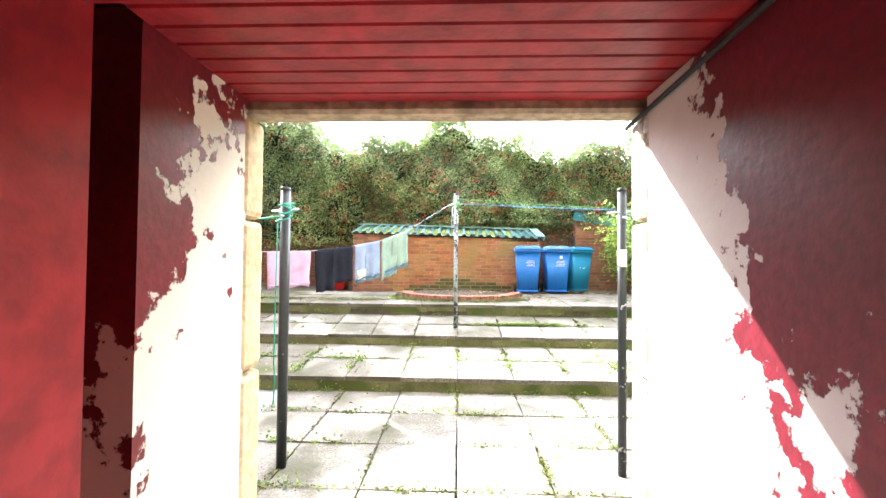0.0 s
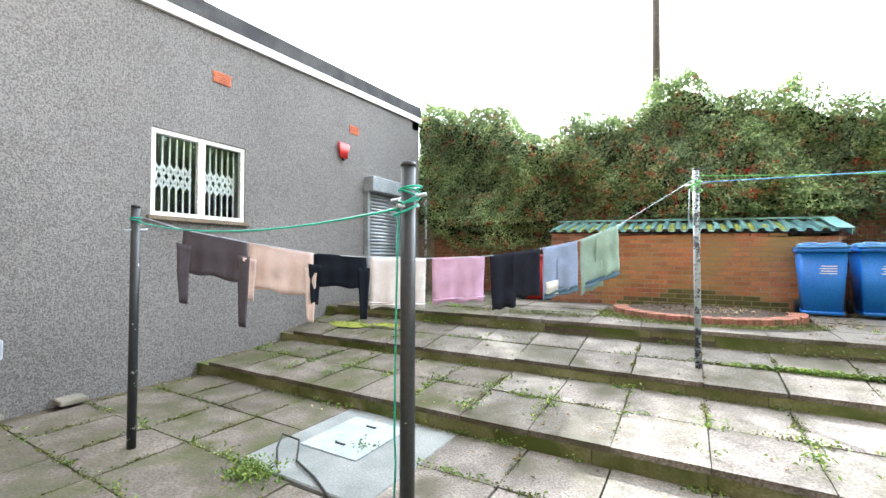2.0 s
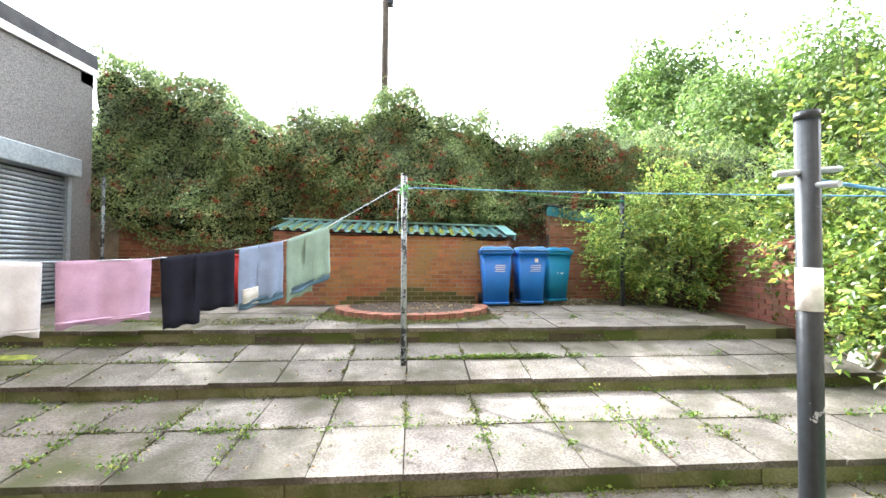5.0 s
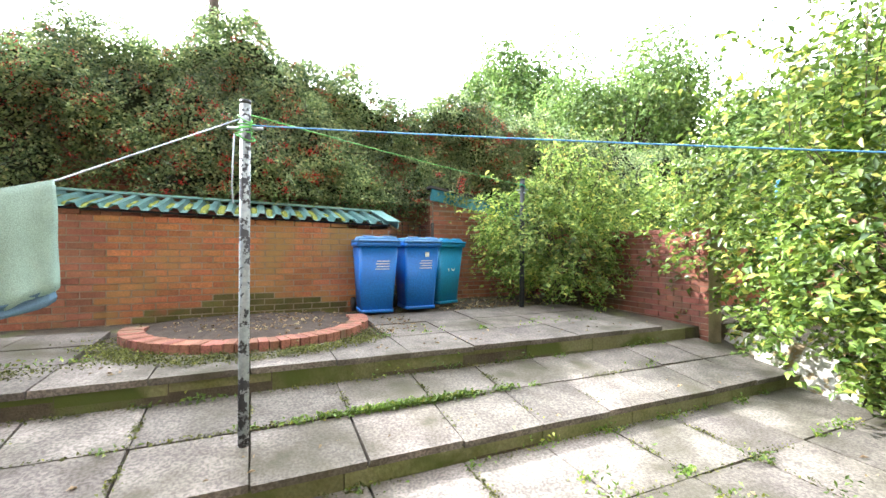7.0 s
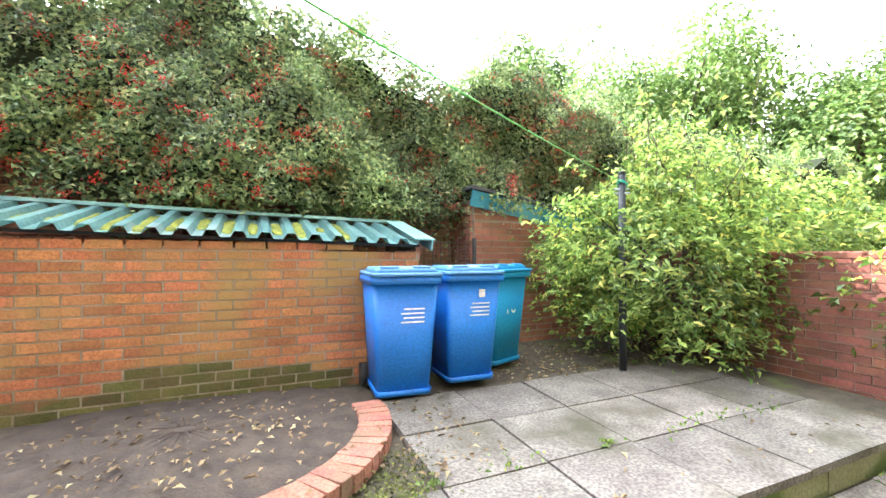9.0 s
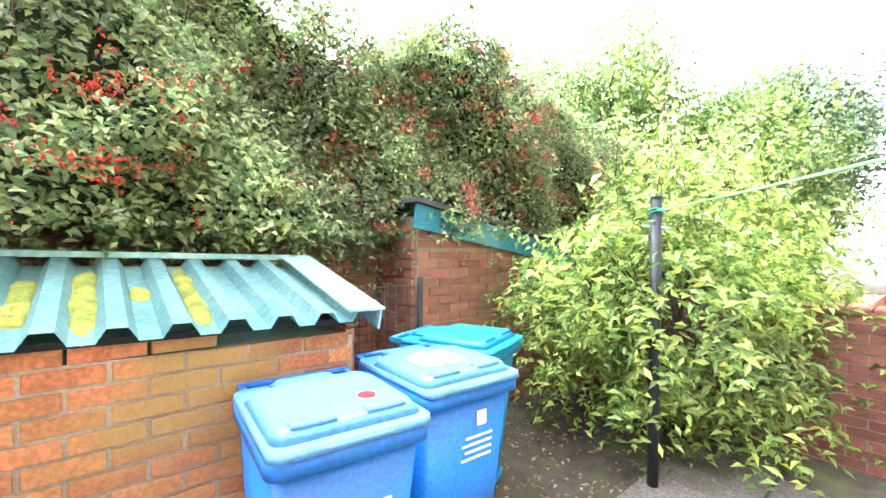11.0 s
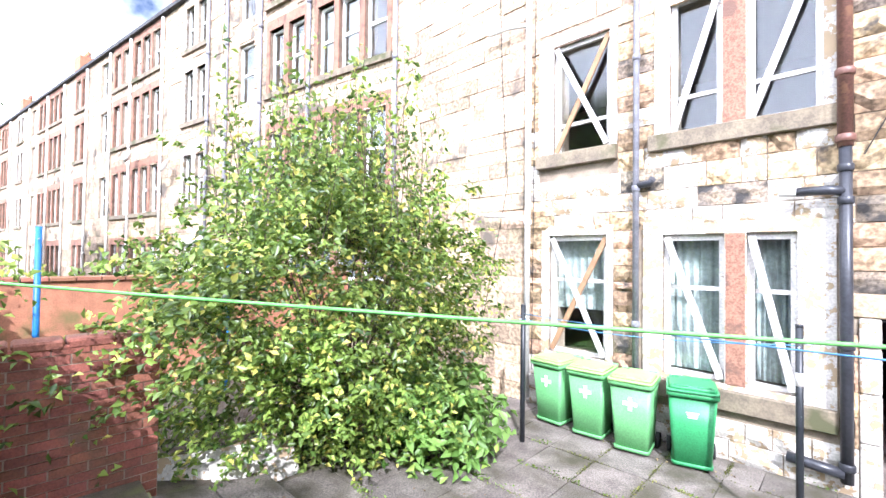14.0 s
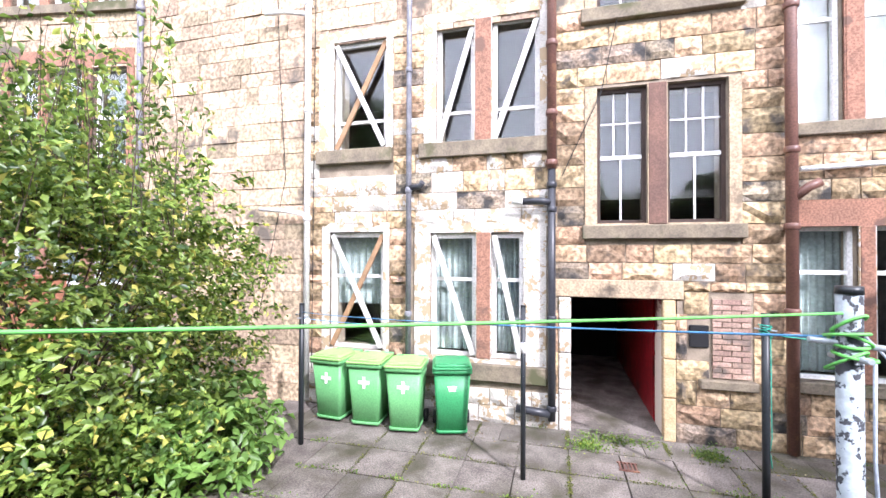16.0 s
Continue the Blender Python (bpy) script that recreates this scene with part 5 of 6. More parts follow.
rope(sag(hook(PR, -0.09), hook(PC, -0.07), 0.02), ROPEL, "bright green clothes line between two poles", 0.0038)
rope(sag(hook(PC, -0.14), hook(PB, -0.12), 0.03), ROPEB, "blue clothes line above the steps", 0.004)
rope(sag(hook(PN, -0.18), hook(PB, -0.2), 0.08), ROPEB, "teal clothes line to the bush", 0.005)
rope(sag(hook(PF, -0.13), hook(PL, -0.2), 0.1), ROPEG, "green clothes line tied between dark poles", 0.006)
for p, m, s in ((PL, ROPEG, 1), (PC, ROPEL, 2), (PF, ROPEG, 3), (PR, ROPEG, 4)):
    r = random.Random(s)
    b = bmesh.new()
    rr = (0.036, 0.031, 0.034, 0.036)[s - 1] + 0.006
    for k in range(6 if s < 3 else 2):
        z, ph, tl, sl_ = p[2] - 0.1 - 0.02 * k, r.uniform(0, 6), r.uniform(-0.03, 0.03), r.uniform(0, 0.03 if s < 3 else 0.005)
        pts = [(p[0] + (rr + sl_ * (0.5 + 0.5 * math.cos(q - ph))) * math.cos(q), p[1] + (rr + sl_ * (0.5 + 0.5 * math.cos(q - ph))) * math.sin(q), z + tl * math.sin(q + ph) - sl_ * 1.2 * (0.5 + 0.5 * math.cos(q - ph))) for q in [2 * math.pi * w / 18 for w in range(19)]]
        tube(b, pts, 0.0048, 6)
    if s == 1:
        tube(b, [(p[0] - 0.05, p[1] - 0.01, p[2] - 0.2), (p[0] - 0.055, p[1] - 0.02, 1.2), (p[0] - 0.06, p[1] - 0.02, 0.75), (p[0] - 0.045, p[1] - 0.03, 0.62), (p[0] - 0.06, p[1] - 0.02, 0.45)], 0.005, 6)
    if s == 2:
        b2 = bmesh.new()
        tube(b2, [(p[0] - 0.06, p[1], p[2] - 0.2), (p[0] - 0.07, p[1] - 0.02, p[2] - 0.5), (p[0] - 0.065, p[1], p[2] - 0.62)], 0.005, 6)
        solo("rope_end", b2, ROPEW, "loose white cord end hanging from a clothes pole", "rope")
    solo("rope_coil", b, m, "cord wound round the top of a clothes pole", "rope", group="rope coils")

# ---- washing ----
HANG = [(-3.284, 1.93), (-3.0, 1.815), (-2.61, 1.712), (-2.18, 1.618), (-1.82, 1.585), (-1.4, 1.576), (-0.96, 1.597), (-0.54, 1.67), (-0.227, 1.753), (0.113, 1.912), (0.805, 2.43)]
D = Vector((PC[0] - PF[0], PC[1] - PF[1], 0)).normalized()


def on_line(x):
    z = float(np.interp(x, [h[0] for h in HANG], [h[1] for h in HANG]))
    return Vector((x, PF[1] + (x - PF[0]) * (PC[1] - PF[1]) / (PC[0] - PF[0]), z))


rope([on_line(h[0]) for h in HANG], ROPEW, "washing line hung with clothes", 0.004)


def cloth(b, u0, u1, v0, v1, x, seed, y_off=0.0, flare=0.0, ragged=0.0, slope=0.0):
    """Two layers of hanging cloth between u0..u1 along the line and v0..v1 below it."""
    r = random.Random(seed)
    nu, nv = 14, 12
    ph = [r.uniform(0, 6) for _ in range(4)]
    side = Vector((-D.y, D.x, 0))
    rows_ = []
    for s in (1, -1):
        g = []
        for i in range(nu + 1):
            col = []
            for j in range(nv + 1):
                f = j / nv
                u = u0 + (u1 - u0) * i / nu
                u += (u - (u0 + u1) / 2) * flare * f
                vv = v0 + (v1 - v0) * f * (1 + ragged * math.sin(i * 0.9 + ph[0])) + slope * (i / nu) * f
                wav = (0.012 * math.sin(u * 22 + ph[1] + f * 2) + 0.008 * math.sin(u * 47 + ph[2])) * (0.25 + f) + 0.006 * math.sin(f * 9 + ph[3] + u * 6)
                edge = min(i, nu - i, 2) / 2 * (min(nv - j, 1))
                th = (0.004 + 0.012 * f) * edge
                p = on_line(x + D.x * u) + side * (wav + s * (th + 0.001) + y_off) + Vector((0, 0, 0.004 - vv))
                col.append(b.verts.new(p))
            g.append(col)
        rows_.append(g)
        for i in range(nu):
            for j in range(nv):
                b.faces.new((g[i][j], g[i + 1][j], g[i + 1][j + 1], g[i][j + 1])).smooth = True
    f, k = rows_
    for i in range(nu):
        b.faces.new((f[i][0], f[i + 1][0], k[i + 1][0], k[i][0]))
        b.faces.new((f[i][nv], k[i][nv], k[i + 1][nv], f[i + 1][nv]))
    for j in range(nv):
        b.faces.new((f[0][j], k[0][j], k[0][j + 1], f[0][j + 1]))
        b.faces.new((f[nu][j], f[nu][j + 1], k[nu][j + 1], k[nu][j]))


def fabric(name, c, weave=260):
    return mat(name, c, tuple(v * 0.85 for v in c), rough=0.95, scale=9, fine=weave, bump=0.5, spec=0.1)


GARMENTS = [
    ("jumper", -2.81, 0.51, 0.36, (0.085, 0.075, 0.09), "charcoal grey jumper hung upside down on the line", 0.68),
    ("jumper", -2.39, 0.54, 0.4, (0.66, 0.53, 0.5), "pale pink jumper hung on the line", 0.56),
    ("cardigan", -2.0, 0.46, 0.29, (0.012, 0.016, 0.025), "black cardigan hung on the line", 0.51),
    ("towel", -1.6, 0.52, 0.46, (0.72, 0.69, 0.72), "off-white towel hung on the line", 0),
    ("towel", -1.16, 0.51, 0.43, (0.6, 0.4, 0.58), "lilac towel hung on the line", 0),
]
for n, (kind, x, w, l, c, lab, sl) in enumerate(GARMENTS):
    t = empty(kind, pose(0, 0, 0), lab, kind)
    m = fabric(kind + str(n) + " cloth", c)
    b = bmesh.new()
    cloth(b, -w / 2, w / 2, 0, l, x, n, ragged=0.03, flare=0.07 if sl else -0.03)
    part("body", b, m, t)
    if sl:
        for s in (-1, 1):
            b = bmesh.new()
            c0 = s * (w / 2 - 0.035)
            cloth(b, c0 - 0.06 + 0.02 * s, c0 + 0.05 + 0.02 * s, l * 0.35, sl + (0.06 if s == 1 else -0.05), x, n * 3 + s, y_off=-0.018, flare=-0.45, ragged=0.0)
            part("sleeve", b, m, t)
    else:
        b = bmesh.new()
        cloth(b, -w / 2, w / 2, l - 0.05, l - 0.025, x, n, y_off=-0.016, flare=-0.03)
        part("hem", b, m, t)
for n, (kind, x, w, l, c, lab, l2) in enumerate((("trousers", -0.733, 0.5, 0.45, (0.02, 0.022, 0.035), "navy blue jogging trousers folded over the line", 0.53), ("jeans", -0.372, 0.36, 0.46, (0.3, 0.38, 0.58), "light blue denim jeans folded over the line", 0.5), ("shorts", -0.053, 0.4, 0.46, (0.3, 0.42, 0.37), "sage green shorts hung on the line", 0.55))):
    t = empty(kind, pose(0, 0, 0), lab, kind)
    m = fabric(kind + " cloth", c)
    b = bmesh.new()
    cloth(b, -w / 2, 0.03, 0, l2, x, n + 30, flare=-0.15 if n == 0 else 0.08, ragged=0.015)
    part("leg", b, m, t)
    b = bmesh.new()
    cloth(b, -0.03, w / 2, 0, l, x, n + 40, y_off=-0.007, flare=0.05 if n == 0 else 0.1 + 0.1 * (n == 2), ragged=0.015)
    part("leg", b, m, t)
    if n == 1:
        b = bmesh.new()
        cloth(b, -w / 2 + 0.02, -0.03, l - 0.12, l + 0.02, x, 50, y_off=-0.03)
        part("pocket_lining", b, fabric("white lining", (0.7, 0.7, 0.68)), t, "white pocket lining")
    if n:
        b = bmesh.new()
        cloth(b, -w / 2, w / 2, l - 0.02, l + 0.04, x, 51 + n, y_off=-0.02, ragged=0.1)
        part("hem", b, fabric("hem denim", (0.1, 0.17, 0.24)), t)

# ---- vegetation ----
VR = np.random.default_rng(3)


def lumps(x, z, k=1.0):
    return (np.sin(x * 1.7 * k + 0.6 * np.sin(z * 1.3)) * 0.5 + np.sin(z * 2.3 * k + x * 0.9) * 0.4 + np.sin(x * 4.1 * k + z * 3.3 + 1) * 0.25 + np.sin(x * 7.3 * k - z * 6.1) * 0.15)


HX = [-5.9, -4.6, -3.6, -2.6, -2.0, -0.8, 0.6, 1.6, 2.6, 4.5, 6.5, 9, 14, 22]
HT = [5.6, 5.6, 5.2, 4.65, 4.35, 4.75, 5.15, 4.85, 4.4, 4.3, 4.15, 4.0, 4.0, 3.9]
BXS = [-5.9, -5.0, -4.2, -3.0, -1.8, -1.6, 1.0, 1.7, 2.1, 2.9, 3.5, 3.7, 3.8, 5.9, 6.2, 22]
BZS = [2.6, 2.3, 1.9, 1.9, 1.9, 2.4, 2.4, 2.45, 2.4, 2.45, 2.45, 2.5, 2.6, 2.5, 1.2, 1.0]


def hedge_top(x):
    return np.interp(x, HX, HT) + 0.18 * np.sin(x * 3.1) + 0.12 * np.sin(x * 7.7 + 1)


def hedge_front(x, z):
    f = np.clip((z - 1.6) / 3.6, 0, 1)
    return 11.5 + 0.75 * f ** 2 - 0.4 * lumps(x, z) + np.where(z < 2.4, 0.25, 0)


hedge = empty("hedge", pose(0, 0, 0), "tall dense evergreen hedge with red berries", "hedge")
n = 150000
x = np.concatenate([VR.uniform(-5.9, 8, 120000), VR.uniform(8, 22, 30000)])
u = VR.uniform(0, 1, n)
zb, zt = np.interp(x, BXS, BZS), hedge_top(x)
z = zb + (zt - zb) * u - VR.exponential(0.12, n) * (u < 0.1)
dens = lumps(x * 1.3, z * 1.3, 1.6)
keep = VR.uniform(-1.3, 0.6, n) < dens + 0.35
y = hedge_front(x, z) + VR.exponential(0.13, n) - VR.uniform(0, 0.1, n)
P = np.stack([x, y, z], 1)[keep]
nd = np.tile(np.array([[0.0, -0.75, 0.55]]), (len(P), 1))
cloud("leaves", P, nd, 0.06, HEDGELEAF, hedge, aspect=0.55, jitter=0.5)
n = 60000
x = np.concatenate([VR.uniform(-5.9, 8, 45000), VR.uniform(8, 22, 15000)])
y = VR.uniform(11.9, 14.2, n)
z = hedge_top(x) + 0.15 * lumps(x * 1.5, y * 1.5, 1.3) - 0.1 * (y - 12.5) ** 2 + 0.15 - VR.exponential(0.12, n) + 0.35 * (VR.random(n) < 0.05) * VR.random(n)
cloud("crown_leaves", np.stack([x, y, z], 1), np.tile(np.array([[0.0, -0.3, 0.9]]), (n, 1)), 0.065, HEDGELEAF, hedge, aspect=0.5, jitter=0.6)
# added dark sheet behind the leaves, blocks see-through and stands for inner shade
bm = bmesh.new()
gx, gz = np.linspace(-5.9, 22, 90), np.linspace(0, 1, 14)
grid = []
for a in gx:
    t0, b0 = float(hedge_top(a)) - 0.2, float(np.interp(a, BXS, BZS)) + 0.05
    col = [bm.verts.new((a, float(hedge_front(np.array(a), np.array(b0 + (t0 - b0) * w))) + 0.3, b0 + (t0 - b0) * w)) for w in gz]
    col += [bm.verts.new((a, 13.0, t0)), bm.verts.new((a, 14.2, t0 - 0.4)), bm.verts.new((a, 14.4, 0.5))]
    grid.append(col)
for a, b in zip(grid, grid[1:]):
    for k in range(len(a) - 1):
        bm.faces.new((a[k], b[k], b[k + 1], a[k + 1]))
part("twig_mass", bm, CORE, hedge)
# sprays that hang over the wall and the shed roof
pts = []
for k in range(420):
    x0 = VR.uniform(-5.7, 7.5)
    zb0 = float(np.interp(x0, BXS, BZS))
    z0 = VR.uniform(zb0 - 0.1, zb0 + 2.4)
    y0 = float(hedge_front(np.array(x0), np.array(z0)))
    d = np.array([VR.normal(0, 0.5), -0.8, VR.uniform(-0.7, 0.6)])
    ln = VR.uniform(0.15, 0.4)
    for j in range(16):
        f = j / 16
        pts.append(np.array([x0, y0, z0]) + d * ln * f + np.array([0, 0, -0.2 * f * f * ln]) + VR.normal(0, 0.02, 3))
pts = np.array(pts)
cloud("hanging_sprays", pts, np.tile(np.array([[0.0, -0.5, 0.8]]), (len(pts), 1)), 0.055, HEDGELEAF, hedge, aspect=0.5, jitter=0.6)
# longer sprays in front of the bare wall beside the shed
pts = []
for k in range(150):
    x0, z0 = VR.uniform(0.6, 3.75), VR.uniform(2.45, 3.1)
    y0 = VR.uniform(11.5, 11.95)
    d = np.array([VR.normal(0, 0.45), VR.uniform(-0.5, 0.0), VR.uniform(-1.0, -0.3)])
    ln = VR.uniform(0.25, 0.75)
    for j in range(22):
        f = j / 22
        pts.append(np.array([x0, y0, z0]) + d * ln * f + np.array([0, 0, -0.15 * f * f * ln]) + VR.normal(0, 0.03, 3))
pts = np.array(pts)
cloud("hanging_sprays", pts, np.tile(np.array([[0.0, -0.6, 0.7]]), (len(pts), 1)), 0.06, HEDGELEAF, hedge, aspect=0.5, jitter=0.6)
# bare twigs that stand out of the face
bm = bmesh.new()
for k in range(170):
    x0, z0 = VR.uniform(-5.6, 6.5), VR.uniform(2.4, 4.9)
    if z0 > float(hedge_top(x0)) - 0.1:
        continue
    y0 = float(hedge_front(np.array(x0), np.array(z0)))
    p0 = np.array([x0, y0 + 0.15, z0])
    p1 = p0 + np.array([VR.normal(0, 0.2), -VR.uniform(0.15, 0.32), VR.uniform(-0.1, 0.3)])
    p2 = p1 + np.array([VR.normal(0, 0.15), -VR.uniform(0.0, 0.08), VR.uniform(-0.1, 0.2)])
    tube(bm, [p0, p1, p2], [0.007, 0.005, 0.003], 4)
tagged(part("twig_sprays", bm, BARK, hedge, "bare grey twigs"), kind="stuff")
# shoots that stick up out of the top
pts = []
for k in range(260):
    x0, y0 = VR.uniform(-5.8, 7.5), VR.uniform(11.9, 12.9)
    z0 = float(hedge_top(x0)) - 0.05
    ln, lean = VR.uniform(0.12, 0.5), VR.normal(0, 0.35)
    for j in range(14):
        f = j / 14
        pts.append(np.array([x0 + lean * ln * f, y0, z0 + ln * f]) + VR.normal(0, 0.022, 3))
pts = np.array(pts)
tagged(cloud("shoot_mass", pts, np.tile(np.array([[0.0, -0.6, 0.6]]), (len(pts), 1)), 0.055, HEDGELEAF, hedge, aspect=0.5, jitter=0.7), kind="stuff")
# berries in clusters
oct_v = np.array([(1, 0, 0), (-1, 0, 0), (0, 1, 0), (0, -1, 0), (0, 0, 1), (0, 0, -1)], float) * 0.009
oct_f = np.array([(0, 2, 4), (2, 1, 4), (1, 3, 4), (3, 0, 4), (2, 0, 5), (1, 2, 5), (3, 1, 5), (0, 3, 5)])
cv, cf = [], []
for k in range(560):
    x0 = VR.uniform(-5.5, 7.5)
    z0 = VR.uniform(float(np.interp(x0, BXS, BZS)), float(hedge_top(x0)) - 0.05)
    if lumps(np.array(x0 * 1.1), np.array(z0 * 1.1)) < -0.25 and VR.random() < 0.75:
        continue
    y0 = float(hedge_front(np.array(x0), np.array(z0))) - 0.07
    for j in range(int(VR.integers(8, 26))):
        c = np.array([x0, y0, z0]) + VR.normal(0, 1, 3) * np.array([0.045, 0.03, 0.035])
        cf.append(oct_f + 6 * len(cv))
        cv.append(oct_v * VR.uniform(0.8, 1.3) + c)
me = bpy.data.meshes.new("berries")
me.from_pydata(np.concatenate(cv).tolist(), [], np.concatenate(cf).tolist())
me.materials.append(BERRY)
ob = new("berry_mass", me)
ob.parent = hedge
tagged(ob, "clusters of orange red berries", kind="stuff")


def bush(name, label, c, rad, n_sprig, leaves, size, material, stems, seed, zmin=0.1, shoots=0, droop=0.3, reach=1.0):
    """A loose shrub: curved stems and many leafy sprigs with an uneven outline."""
    rg = np.random.default_rng(seed)
    t = empty(name, pose(*c), label, "bush")
    rad = np.array(rad, float)
    b = bmesh.new()
    for k in range(stems):
        a = rg.uniform(0, 2 * math.pi)
        end = np.array([math.cos(a) * rg.uniform(0.3, 0.95), math.sin(a) * rg.uniform(0.3, 0.95), rg.uniform(0.7, 1.75)]) * rad
        st = np.array([rg.normal(0, 0.12), rg.normal(0, 0.18), 0])
        mid = (st + end) / 2 * np.array([0.75, 0.75, 1.25])
        tube(b, [st, (st + mid) / 2 * np.array([0.9, 0.9, 1.1]), mid, end], [0.022, 0.017, 0.012, 0.004], 5)
    tagged(part("branch_mass", b, BARK, t), kind="stuff")
    P, N = [], []
    for k in range(n_sprig):
        v = rg.normal(0, 1, 3)
        v /= np.linalg.norm(v)
        r = rg.uniform(0.35, 1.0) ** 0.4 * (1 + 0.2 * math.sin(5 * v[0] + 3 * v[2] + seed) + 0.14 * math.sin(9 * v[1] + 6 * v[2]) + 0.1 * rg.normal())
        p = v * r * rad + np.array([0, 0, rad[2]])
        if p[2] < zmin:
            continue
        d = v * np.array([1, 1, 0.3]) + rg.normal(0, 0.5, 3)
        d /= np.linalg.norm(d)
        ln = rg.uniform(0.15, 0.38)
        for j in range(leaves):
            f = (j + 1) / leaves
            P.append(p + d * ln * f - np.array([0, 0, droop * ln * f * f]) + rg.normal(0, 0.025, 3))
            N.append((v[0] * 0.5, v[1] * 0.5, 0.8))
    if shoots:
        sb = bmesh.new()
        for k in range(shoots):
            a, q = rg.uniform(0, 2 * math.pi), rg.uniform(0.0, 0.75)
            s0 = np.array([math.cos(a) * q * rad[0], math.sin(a) * q * rad[1], rad[2] * 1.5])
            s1 = s0 + np.array([rg.normal(0, 0.25), rg.normal(0, 0.25), rg.uniform(0.7, 1.5) * reach])
            tube(sb, [s0, (s0 + s1) / 2 + rg.normal(0, 0.06, 3), s1], [0.006, 0.004, 0.002], 4)
            for j in range(34):
                f = rg.random()
                P.append(s0 + (s1 - s0) * f + rg.normal(0, 0.05, 3))
                N.append((rg.normal(), rg.normal(), 0.6))
        tagged(part("shoot_mass", sb, BARK, t), kind="stuff")
    cloud("leaves", np.array(P), np.array(N), size, material, t, aspect=0.36 if droop > 0.4 else 0.55, jitter=0.45)
    return t


bush("shrub", "bright green leafy shrub with drooping leaves behind a pole", (5.62, 10.18, 0.75), (1.35, 0.95, 1.12), 1900, 13, 0.08, BUSHLEAF, 46, 5, 0.3, 24, 0.55)
bush("shrub", "large sunlit shrub with small yellowing leaves", (6.38, 6.05, 0.05), (1.5, 2.05, 1.8), 2900, 11, 0.088, DEEPLEAF, 50, 9, 0.2, 120, 0.2, 1.6)
for x, y, s in ((13.0, 5.6, 41), (15.6, 5.0, 42), (18.4, 5.8, 43), (21.5, 5.0, 44), (11.8, 8.3, 45)):
    bush("shrub", "yellow green shrub in the next garden", (x, y, 0), (1.5, 1.0, 0.95), 420, 9, 0.16, BUSHLEAF, 10, s, 0.1, 8)
bush("ivy_clump", "low clump of broad pale green leaves", (5.55, 5.1, 0.02), (0.62, 0.75, 0.55), 300, 6, 0.15, leaf_mat("broad leaf", (0.1, 0.2, 0.04), (0.2, 0.34, 0.08), (0.3, 0.4, 0.08)), 8, 12, 0.08)
bush("shrub", "leafy green shrub beyond the boundary wall", (9.0, 11.2, 0.6), (2.2, 1.5, 1.3), 1500, 11, 0.1, BUSHLEAF, 14, 15, 0.2, 10)


def tree(label, x, y, top, rad, seed, dark=False, leaf=0.2):
    rg = np.random.default_rng(seed)
    t = empty("tree", pose(x, y, 0.5), label, "tree")
    b = bmesh.new()
    h = top - 0.5
    tube(b, [(0, 0, 0), (0.1, 0.05, h * 0.3), (0.0, 0.1, h * 0.6), (0.05, 0, h * 0.85)], [0.3, 0.24, 0.15, 0.05], 10)
    part("trunk", b, BARK, t)
    b = bmesh.new()
    P, N = [], []
    for k in range(46):
        v = rg.normal(0, 1, 3)
        v /= np.linalg.norm(v)
        c = v * rad * rg.uniform(0.45, 0.95) * np.array([1, 1, 1.05]) + np.array([0, 0, h - rad * 1.02])
        tube(b, [(0, 0, h * 0.45), tuple(c * 0.55 + np.array([0, 0, h * 0.2])), tuple(c)], [0.06, 0.04, 0.015], 4)
        cr = rad * rg.uniform(0.25, 0.45)
        m = 640
        w = rg.normal(0, 1, (m, 3))
        w /= np.linalg.norm(w, axis=1, keepdims=True)
        P.append(c + w * cr * rg.uniform(0.5, 1.1, (m, 1)))
        N.append(w + np.array([0, 0, 0.6]))
    tagged(part("limb_mass", b, BARK, t), kind="stuff")
    cloud("crown", np.concatenate(P), np.concatenate(N), leaf, DARKTREE if dark else TREELEAF, t, aspect=0.6, jitter=0.4)
    return t


TREELEAF = leaf_mat("tree leaf", (0.075, 0.14, 0.03), (0.24, 0.36, 0.09), (0.36, 0.42, 0.13), 0.5)
DARKTREE = leaf_mat("dark tree leaf", (0.06, 0.1, 0.05), (0.13, 0.2, 0.09), (0.2, 0.26, 0.1), 0.5)
tree("tall bright green tree beyond the hedge", 19, 32, 17, 5.5, 1, leaf=0.3)
tree("tall bright green tree beyond the hedge", 26, 28, 14, 5, 6, leaf=0.3)
tree("round light green tree beyond the hedge", 13.8, 16.4, 9.1, 3.5, 2, leaf=0.16)
tree("dark green tree above the boundary wall", 23, 13.2, 10.2, 3.4, 3, True, 0.2)
tree("round green tree beyond the boundary wall", 16, 12.6, 7.0, 2.6, 4, leaf=0.15)
tree("green tree further along the row", 33, 16, 10, 4, 7, True, 0.25)

# telegraph pole behind the hedge
t = empty("telegraph_pole", pose(0.0, 16, 0.8), "weathered wooden telegraph pole behind the hedge", "telegraph pole")
bm = bmesh.new()
tube(bm, [(0, 0, 0), (0, 0, 5), (0.02, 0, 9.6)], [0.14, 0.12, 0.1], 10)
part("shaft", bm, BARK, t)
bm = bmesh.new()
box(bm, 0.08, 0.28, -0.12, 0.12, 8.7, 9.25, 0.03)
part("junction_box", bm, BLACKPIPE, t)
bm = bmesh.new()
tube(bm, [(-0.12, 0, 8.8), (-0.24, 0, 9.0), (-0.14, 0, 9.3)], 0.02, 6)
part("bracket", bm, BLACKPIPE, t)

